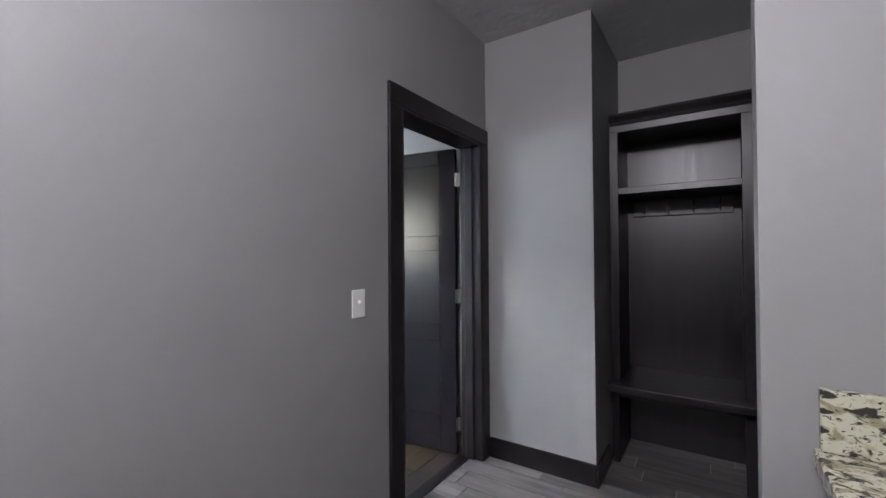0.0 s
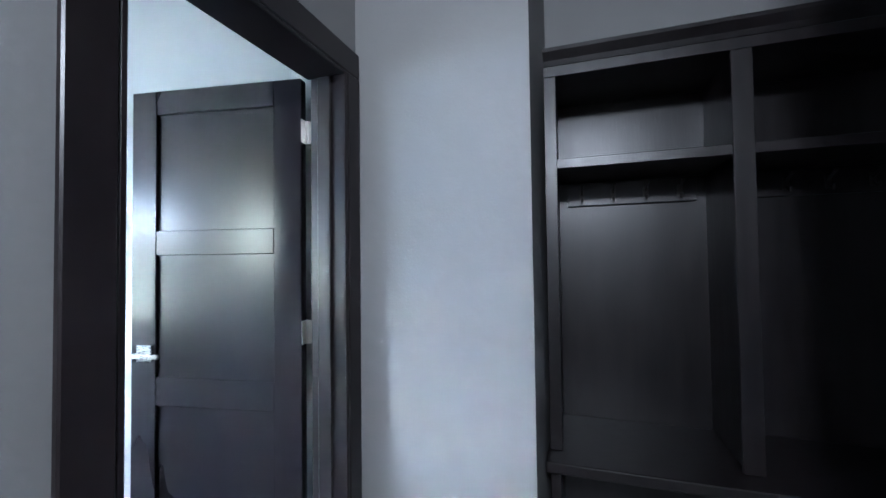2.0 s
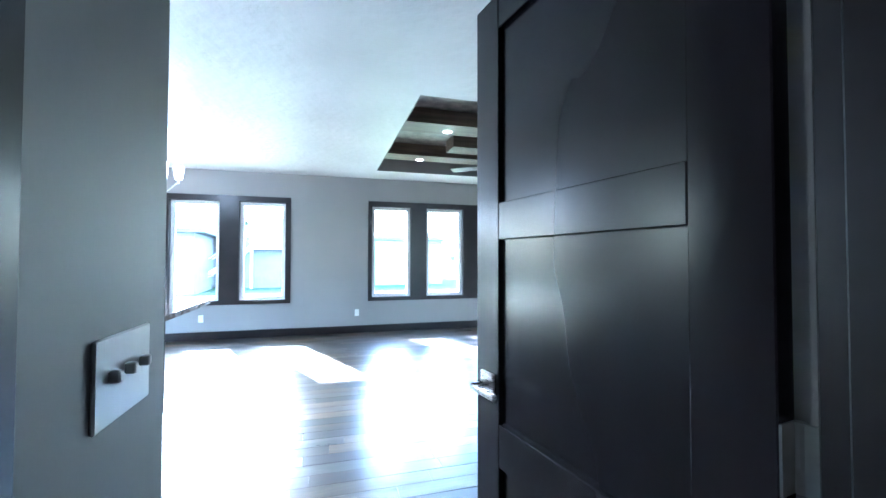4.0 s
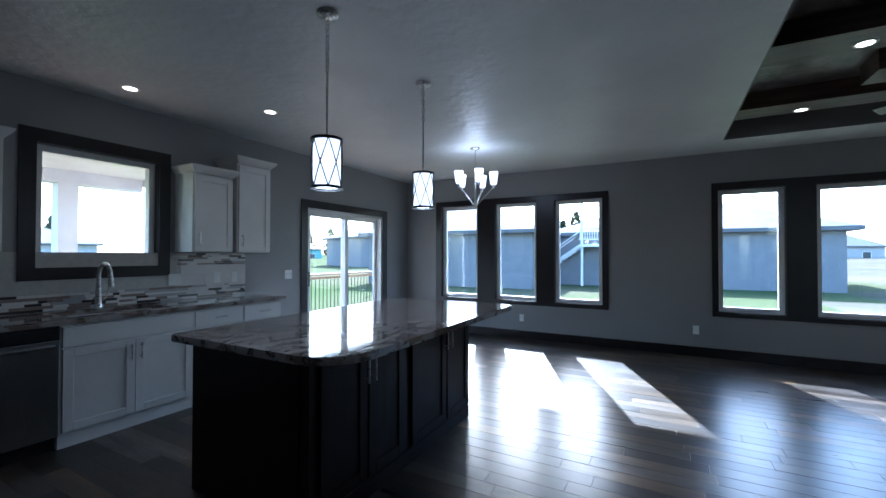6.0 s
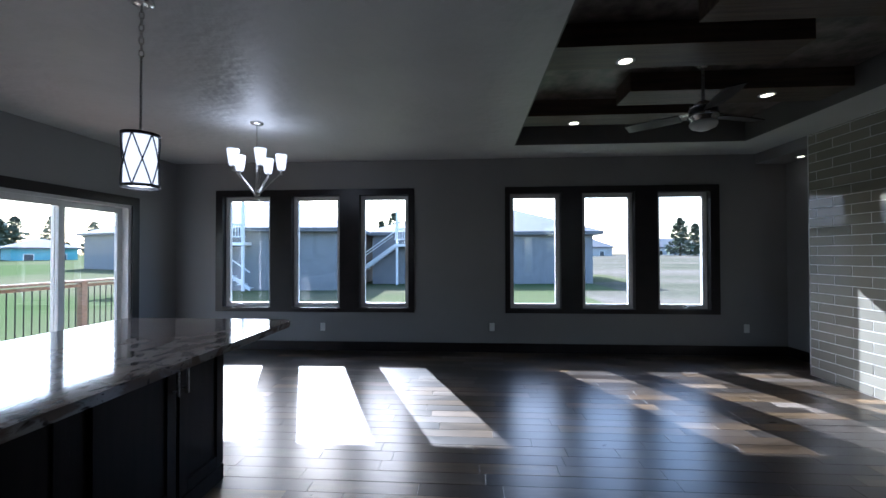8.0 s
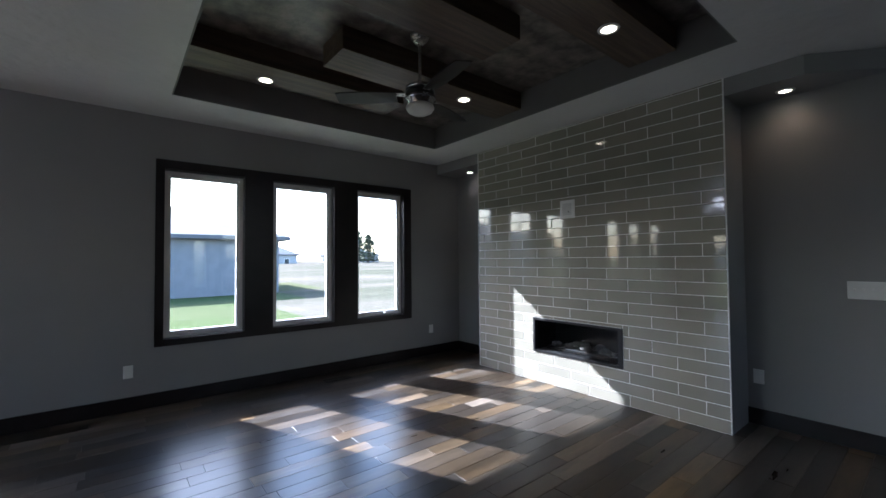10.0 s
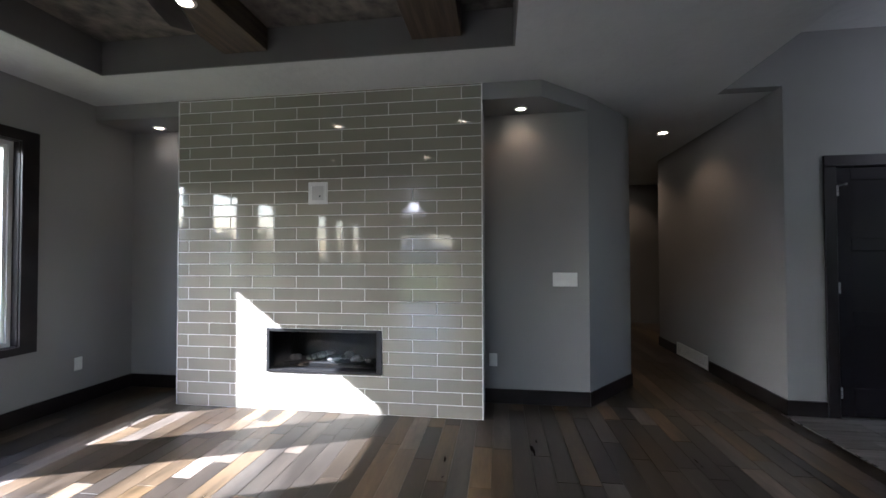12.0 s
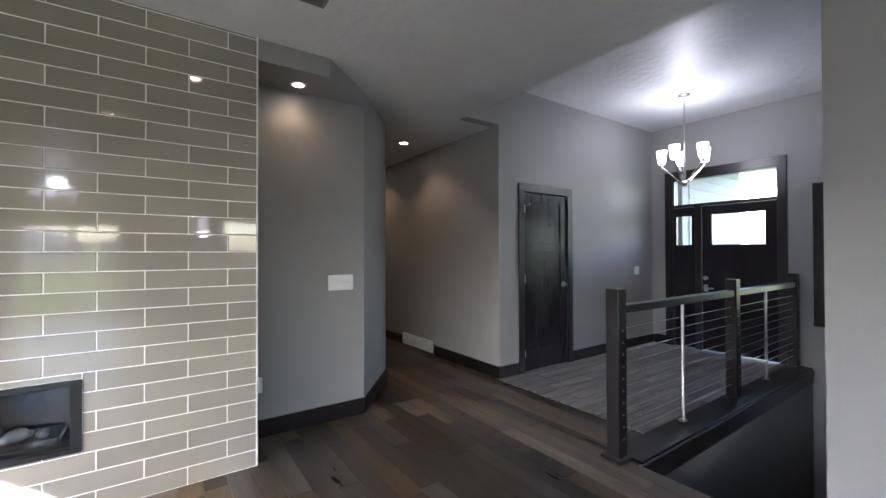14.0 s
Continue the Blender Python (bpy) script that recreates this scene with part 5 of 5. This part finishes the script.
def deck_stairs(x, y, turn, side=1):
    e = thing("deck_stairs", "white wooden deck and stairs on a neighbouring house", "deck", "", (x, y, GZ), turn)
    part("platform", cbox(0, -1.6, 2.3, 3.0, 1.0, 2.45), WHITEPAINT, e)
    for px in (0.1, 2.8):
        part("post", cbox(px, -1.55, 0, px + 0.12, -1.43, 5.0), WHITEPAINT, e)
    part("guard_rail", boxes([(0, -1.58, 3.3, 3.0, -1.5, 3.38), (0, -1.58, 2.7, 3.0, -1.5, 2.76)]), WHITEPAINT, e)
    bm = bmesh.new()
    for k in range(22):
        box(bm, 0.05 + k * 0.135, -1.56, 2.72, 0.09 + k * 0.135, -1.52, 3.32)
    part("balusters", bm, WHITEPAINT, e)
    for s in (-1.5, -0.5):
        bm = bmesh.new()
        for z, w in ((0, 0.2), (0.9, 0.07)):
            v = [bm.verts.new(p) for p in ((0, s, 2.25 + z), (-3.2 * side, s, 0.0 + z), (-3.2 * side, s, w + z), (0, s, 2.25 + w + z), (0, s + 0.06, 2.25 + z), (-3.2 * side, s + 0.06, 0.0 + z), (-3.2 * side, s + 0.06, w + z), (0, s + 0.06, 2.25 + w + z))]
            for f in ((0, 1, 2, 3), (7, 6, 5, 4), (0, 4, 5, 1), (3, 2, 6, 7)):
                bm.faces.new([v[i] for i in f])
        part("stringer", bm, WHITEPAINT, e)
    for k in range(11):
        part("tread", cbox(-3.1 * side + k * 0.28 * side, -1.5, 0.1 + k * 0.205, -2.85 * side + k * 0.28 * side, -0.45, 0.14 + k * 0.205), WHITEPAINT, e)


def conifer(x, y, z, h, seed):
    rnd = random.Random(seed)
    e = thing("tree", "distant dark green tree beyond the lawn", "tree", "distant trees", (x, y, z))
    bm = bmesh.new()
    rod(bm, (0, 0, 0), (0, 0, h * 0.9), h * 0.03, 7, h * 0.006)
    for k in range(12):
        a, t = rnd.uniform(0, 6.28), 0.2 + 0.065 * k
        rod(bm, (0, 0, h * t), (h * 0.22 * (1.1 - t) * math.cos(a), h * 0.22 * (1.1 - t) * math.sin(a), h * (t + 0.04)), h * 0.008, 5, h * 0.002)
    part("trunk", bm, BARK, e)
    bm = bmesh.new()
    for k in range(700):
        t = rnd.random() ** 1.3
        a = rnd.uniform(0, 6.28)
        r = h * 0.42 * (1.02 - t) ** 0.7 * math.sqrt(rnd.random()) * (0.8 + 0.5 * noise.noise((a, t * 5, seed)))
        c = Vector((r * math.cos(a), r * math.sin(a), h * (0.12 + 0.88 * t)))
        s = h * rnd.uniform(0.018, 0.04)
        d = Vector((rnd.uniform(-1, 1), rnd.uniform(-1, 1), rnd.uniform(-0.5, 0.5)))
        u = d.cross(Vector((rnd.uniform(-1, 1), 0.3, 1))).normalized() * s
        v = d.normalized() * s * 1.6
        bm.faces.new([bm.verts.new(c + q) for q in (u - v, u + v * 0.4, -u + v, -u - v * 0.3)])
    tagged(part("crown", bm, LEAF, e), kind="")


house(0.8, 32.0, 13.6, 9.0, 3.1, 0, SIDING, "blue-grey sided neighbouring house with a hipped roof", 1.9, False)
house(-11.8, 27.5, 10.5, 10.0, 3.1, 4, SIDING, "blue-grey neighbouring house with a white deck", 2.2, False)
part("electric_box", cbox(0.9, -4.62, 1.1, 1.25, -4.51, 1.9), WHITEPAINT, bpy.data.objects["house"], "white utility box")
part("vent_hood", cbox(0.3, -4.62, 2.35, 1.2, -4.51, 2.75), WHITEPAINT, bpy.data.objects["house"], "pale vent panel")
deck_stairs(-14.2, 23.2, 4, -1)
deck_stairs(-4.4, 27.9, 0, 1)
house(24.0, 95.0, 13, 8, 3.2, 0, SIDING2, "distant low house across the field", 2.2)
house(52.0, 110.0, 14, 8, 3.4, 5, SIDING2, "distant low house across the field", 2.2)
house(-34.0, 44.5, 9, 9, 3.9, 70, SIDING, "blue neighbouring house on the rise", 2.0)
house(-63.0, 58.0, 7, 6, 2.8, 60, TURQ, "turquoise neighbouring house on the rise", 1.3)
house(-62.0, 4.0, 14, 9, 3.0, 90, SIDING, "blue-grey neighbouring house behind the porch", 2.2)
house(-58.0, -14.0, 12, 9, 3.0, 90, SIDING2, "pale neighbouring house behind the porch", 2.2)
house(-66.0, 19.0, 12, 9, 3.0, 90, SIDING2, "pale neighbouring house behind the lawn", 2.2)
for k, (x, y, h) in enumerate(((42, 86, 8), (46, 88, 7), (39, 92, 6), (14, 110, 6), (11, 104, 5), (-13, 72, 8), (-16, 76, 7), (-10.5, 74, 6), (-80, 58, 8), (-72, 62, 7), (-86, 50, 7), (-78, 40, 6), (66, 94, 7), (72, 100, 6), (22, 120, 6), (-84, 28, 7), (-80, 22, 6), (-90, 10, 7), (-85, 80, 9), (-80, 84, 8), (-92, 76, 8), (-76, 88, 8), (-84, 70, 7))):
    conifer(x, y, GZ + 0.9, h, k)


def patio_deck():
    e = thing("deck", "cedar deck outside the sliding door with a black-balustered railing", "deck")
    for k in range(16):
        part("board", cbox(-4.45 - 0.145 * (k + 1) + 0.006, 1.6, -0.16, -4.45 - 0.145 * k, 11.2, -0.125), WOOD, e)
    part("rim", cbox(-6.81, 1.6, -0.40, -6.78, 11.2, -0.16), WOOD, e)
    for y in (2.7, 5.85, 9.0, 11.1):
        part("post", cbox(-6.8, y - 0.05, GZ, -6.7, y + 0.05, 0.90), WOOD, e)
    part("top_rail", cbox(-6.83, 1.62, 0.90, -6.67, 11.18, 0.94), WOOD, e)
    part("lower_rail", cbox(-6.77, 1.62, -0.03, -6.73, 11.18, 0.02), WOOD, e)
    part("upper_rail", cbox(-6.77, 1.62, 0.82, -6.73, 11.18, 0.87), WOOD, e)
    for k in range(79):
        y = 1.8 + k * 0.118
        bm = bmesh.new()
        rod(bm, (-6.75, y, 0.02), (-6.75, y, 0.82), 0.009, 6)
        part("baluster", bm, BLACK, e, "black metal baluster")
    p = thing("porch_roof", "white covered porch roof over the deck", "porch", "")
    part("soffit", cbox(-7.2, 1.2, 2.45, -4.43, 4.6, 2.55), WHITEPAINT, p)
    part("fascia", boxes([(-7.22, 1.2, 2.35, -7.2, 4.6, 2.75), (-7.2, 4.6, 2.35, -4.43, 4.62, 2.75)]), WHITEPAINT, p)
    part("column", cbox(-6.85, 3.66, -0.12, -6.65, 3.86, 2.28), WHITEPAINT, p)
    part("beam", cbox(-6.85, 1.2, 2.28, -6.65, 4.6, 2.45), WHITEPAINT, p)


def prism_lap():
    """One lap siding board, thicker at its lower edge."""
    bm = bmesh.new()
    ends = [[bm.verts.new((x, y, z)) for x, z in ((0, 0.15), (0, 0), (-0.016, 0), (-0.004, 0.15))] for y in (-0.9, 0.9)]
    for k in range(4):
        j = (k + 1) % 4
        bm.faces.new((ends[0][k], ends[0][j], ends[1][j], ends[1][k]))
    bm.faces.new(ends[0][::-1]), bm.faces.new(ends[1])
    return bm


patio_deck()
structure("front_porch", boxes([(1.0, -4.2, -0.3, 5.0, -1.45, -0.1)]), GROUT, "concrete front porch outside the door", "porch")
structure("porch_wall", boxes([(4.05, -3.6, -0.1, 4.25, -1.45, 3.0)]), SIDING2, "pale sided porch wall beside the front door", "wall")
PW = bpy.data.objects["porch_wall"]
LAP = mesh(prism_lap(), SIDING2)
for k in range(19):
    ob = new("board", LAP)
    ob.parent, ob.location = PW, (4.048, -2.55, -0.08 + k * 0.15)
structure("porch_ceiling", boxes([(1.0, -4.2, 2.80, 4.05, -1.63, 2.92)]), WHITEPAINT, "pale ceiling of the front porch", "porch")
# outer shell
structure("roof", boxes([(-4.42, 2.50, 3.14, 9.4, 8.4, 3.45), (-4.42, -1.5, 3.06, 1.45, 2.50, 3.45), (4.60, -1.5, 3.06, 9.4, 2.50, 3.45), (1.45, -1.5, 3.33, 4.60, 2.50, 3.45)]), ROOF, "flat shell over the rooms", "roof")
structure("wall_outer", boxes([(4.60, 3.53, -0.3, 4.72, 8.16, 3.05), (-4.42, -1.6, -0.3, -4.30, 0.9, 3.0), (-4.3, -1.62, -0.3, 1.5, -1.5, 3.0), (1.46, -1.5, -0.3, 1.54, 0.36, 3.3)]), SIDING2, "outer walls of the house", "wall")


# ---- floor pieces ----
def lay(parent, name, x0, y0, x1, y1, width, lengths, mat, along, seed, near, gap=0.0008, z=0.0, thick=0.010, limit=300):
    """Rows of boards or plank tiles. Those inside near become parts of their own, the others one joined part."""
    rnd = random.Random(seed)
    rest = bmesh.new()
    cache, made = {}, 0
    u0, u1, v0, v1 = (x0, x1, y0, y1) if along == "x" else (y0, y1, x0, x1)
    v = v0
    while v < v1 - 0.005:
        w = min(width, v1 - v)
        u = u0 - rnd.uniform(0, max(lengths))
        while u < u1:
            L = rnd.choice(lengths)
            a, b = max(u, u0), min(u + L, u1)
            u += L
            if b - a < 0.02:
                continue
            cu, cv = (a + b) / 2, v + w / 2
            cx, cy = (cu, cv) if along == "x" else (cv, cu)
            hw, hl = w / 2 - gap, (b - a) / 2 - gap
            sx, sy = (hl, hw) if along == "x" else (hw, hl)
            if made < limit and near[0] < cx < near[2] and near[1] < cy < near[3]:
                key = (round(sx, 3), round(sy, 3))
                if key not in cache:
                    bm = bmesh.new()
                    c = 0.0014
                    lo = [bm.verts.new((px, py, z - thick)) for px, py in ((-sx, -sy), (sx, -sy), (sx, sy), (-sx, sy))]
                    mi = [bm.verts.new((p.co.x, p.co.y, z - c * 0.6)) for p in lo]
                    hi = [bm.verts.new((p.co.x - math.copysign(c, p.co.x), p.co.y - math.copysign(c, p.co.y), z)) for p in lo]
                    bm.faces.new(hi)
                    for k in range(4):
                        j = (k + 1) % 4
                        bm.faces.new((lo[k], lo[j], mi[j], mi[k])), bm.faces.new((mi[k], mi[j], hi[j], hi[k]))
                    cache[key] = mesh(bm, mat)
                ob = new(name, cache[key])
                ob.parent = parent
                ob.location = (cx, cy, rnd.uniform(-0.0006, 0.0004))
                made += 1
            else:
                box(rest, cx - sx, cy - sy, z - thick, cx + sx, cy + sy, z + rnd.uniform(-0.0006, 0.0003))
        v += width
    if rest.verts:
        tagged(part(name + "_field", rest, mat, parent), kind="stuff")
    else:
        rest.free()


PL = [0.35, 0.5, 0.65, 0.8, 0.95, 1.15, 1.3]
FL = bpy.data.objects["floor"]
lay(FL, "plank", -4.25, 1.06, 0.545, 2.40, 0.127, PL, PLANK, "x", 11, (-0.6, 1.0, 0.6, 2.1))
lay(FL, "plank", -4.25, 2.40, 4.42, 7.99, 0.127, PL, PLANK, "x", 12, (-1.5, 2.3, 4.4, 7.3), limit=270)
lay(FL, "plank", 2.60, 1.94, 4.42, 2.40, 0.127, PL, PLANK, "x", 17, (9, 9, 9, 9))
lay(FL, "plank", 4.42, 1.91, 9.19, 2.92, 0.127, PL, PLANK, "x", 13, (9, 9, 9, 9))
lay(FL, "plank", 4.42, 2.92, 5.02, 3.45, 0.127, PL, PLANK, "x", 14, (9, 9, 9, 9))
lay(FL, "plank", 7.12, -0.19, 9.19, 1.91, 0.127, PL, PLANK, "x", 15, (9, 9, 9, 9))
lay(FL, "plank", 0.57, 2.26, 1.04, 2.40, 0.127, PL, PLANK, "x", 16, (9, 9, 9, 9))
TL = [0.61]
lay(bpy.data.objects["floor_foyer"], "tile", 2.60, -1.24, 4.39, 1.93, 0.152, TL, PLANKTILE, "y", 21, (2.6, -1.3, 4.4, 2.1), gap=0.002)
lay(bpy.data.objects["floor_mud"], "tile", -4.1, -1.32, 1.32, 0.99, 0.152, TL, PLANKTILE, "y", 22, (-1.0, -1.4, 1.4, 1.0), gap=0.002)
trim("threshold", [(2.60, 1.928, -0.003, 4.42, 1.942, 0.004)], "pale metal edge strip between wood and tile", "trim", NICKEL, 0.001)
trim("door_threshold", [(-0.327, 0.985, -0.003, 0.446, 1.058, 0.006)], "dark threshold strip in the doorway", "trim", TRIM, 0.001)


def fire_tiles():
    """Running-bond glazed tiles of the chimney breast; the side faces are tiled too."""
    e = bpy.data.objects["wall_chase"]
    rows, y0, y1, tw = 27, 4.389, 7.12, 0.41
    pitch = 0.1046
    cache = {}
    for r in range(rows):
        z0 = r * pitch
        rh = min(pitch, H - z0)
        a = y0 + (0.165 if r % 2 else 0.165 + tw / 2)
        cuts = [y0]
        while a < y1 - 0.02:
            if a - cuts[-1] > 0.02:
                cuts.append(a)
            a += tw
        cuts.append(y1)
        for p, q in zip(cuts, cuts[1:]):
            spans = [(p, q, z0, z0 + rh)]
            if z0 < 0.70 and z0 + rh > 0.328 and p < 6.255 and q > 5.225:
                spans = []
                if p < 5.225:
                    spans.append((p, 5.225, z0, z0 + rh))
                if q > 6.255:
                    spans.append((6.255, q, z0, z0 + rh))
                if z0 + rh > 0.70 and z0 < 0.70:
                    spans.append((max(p, 5.225), min(q, 6.255), 0.70, z0 + rh))
                if z0 < 0.328 < z0 + rh:
                    spans.append((max(p, 5.225), min(q, 6.255), z0, 0.328))
            for a0, a1, b0, b1 in spans:
                sy, sz = (a1 - a0) / 2 - 0.0026, (b1 - b0) / 2 - 0.0026
                if sy < 0.006 or sz < 0.004:
                    continue
                key = (round(sy, 4), round(sz, 4))
                if key not in cache:
                    bm = bmesh.new()
                    c = 0.0025
                    ba = [bm.verts.new((0.0, yy, zz)) for yy, zz in ((-sy, -sz), (-sy, sz), (sy, sz), (sy, -sz))]
                    mi = [bm.verts.new((-0.008, v.co.y, v.co.z)) for v in ba]
                    fr = [bm.verts.new((-0.011, v.co.y - math.copysign(c, v.co.y), v.co.z - math.copysign(c, v.co.z))) for v in ba]
                    bm.faces.new(fr[::-1])
                    for k in range(4):
                        j = (k + 1) % 4
                        bm.faces.new((ba[k], mi[k], mi[j], ba[j])), bm.faces.new((mi[k], fr[k], fr[j], mi[j]))
                    bmesh.ops.recalc_face_normals(bm, faces=bm.faces[:])
                    cache[key] = mesh(bm, FIRETILE)
                ob = new("tile", cache[key])
                ob.parent = e
                ob.location = (FX + 0.0115, (a0 + a1) / 2, (b0 + b1) / 2)
                ob.rotation_euler = (0, random.uniform(-0.0012, 0.0012), random.uniform(-0.0012, 0.0012))


fire_tiles()
trim("tile_edge_trim", [(FX - 0.002, 4.382, 0, FX + 0.012, 4.3885, H), (FX - 0.002, 7.1205, 0, FX + 0.012, 7.127, H)], "thin white metal edge of the tiled wall", "trim", WHITE, 0.001)
structure("chase_side", boxes([(FX + 0.012, 4.384, 0, 4.385, 4.3888, H), (FX + 0.012, 7.1202, 0, 4.385, 7.125, H)]), WALL, "grey painted sides of the chimney breast", "wall")
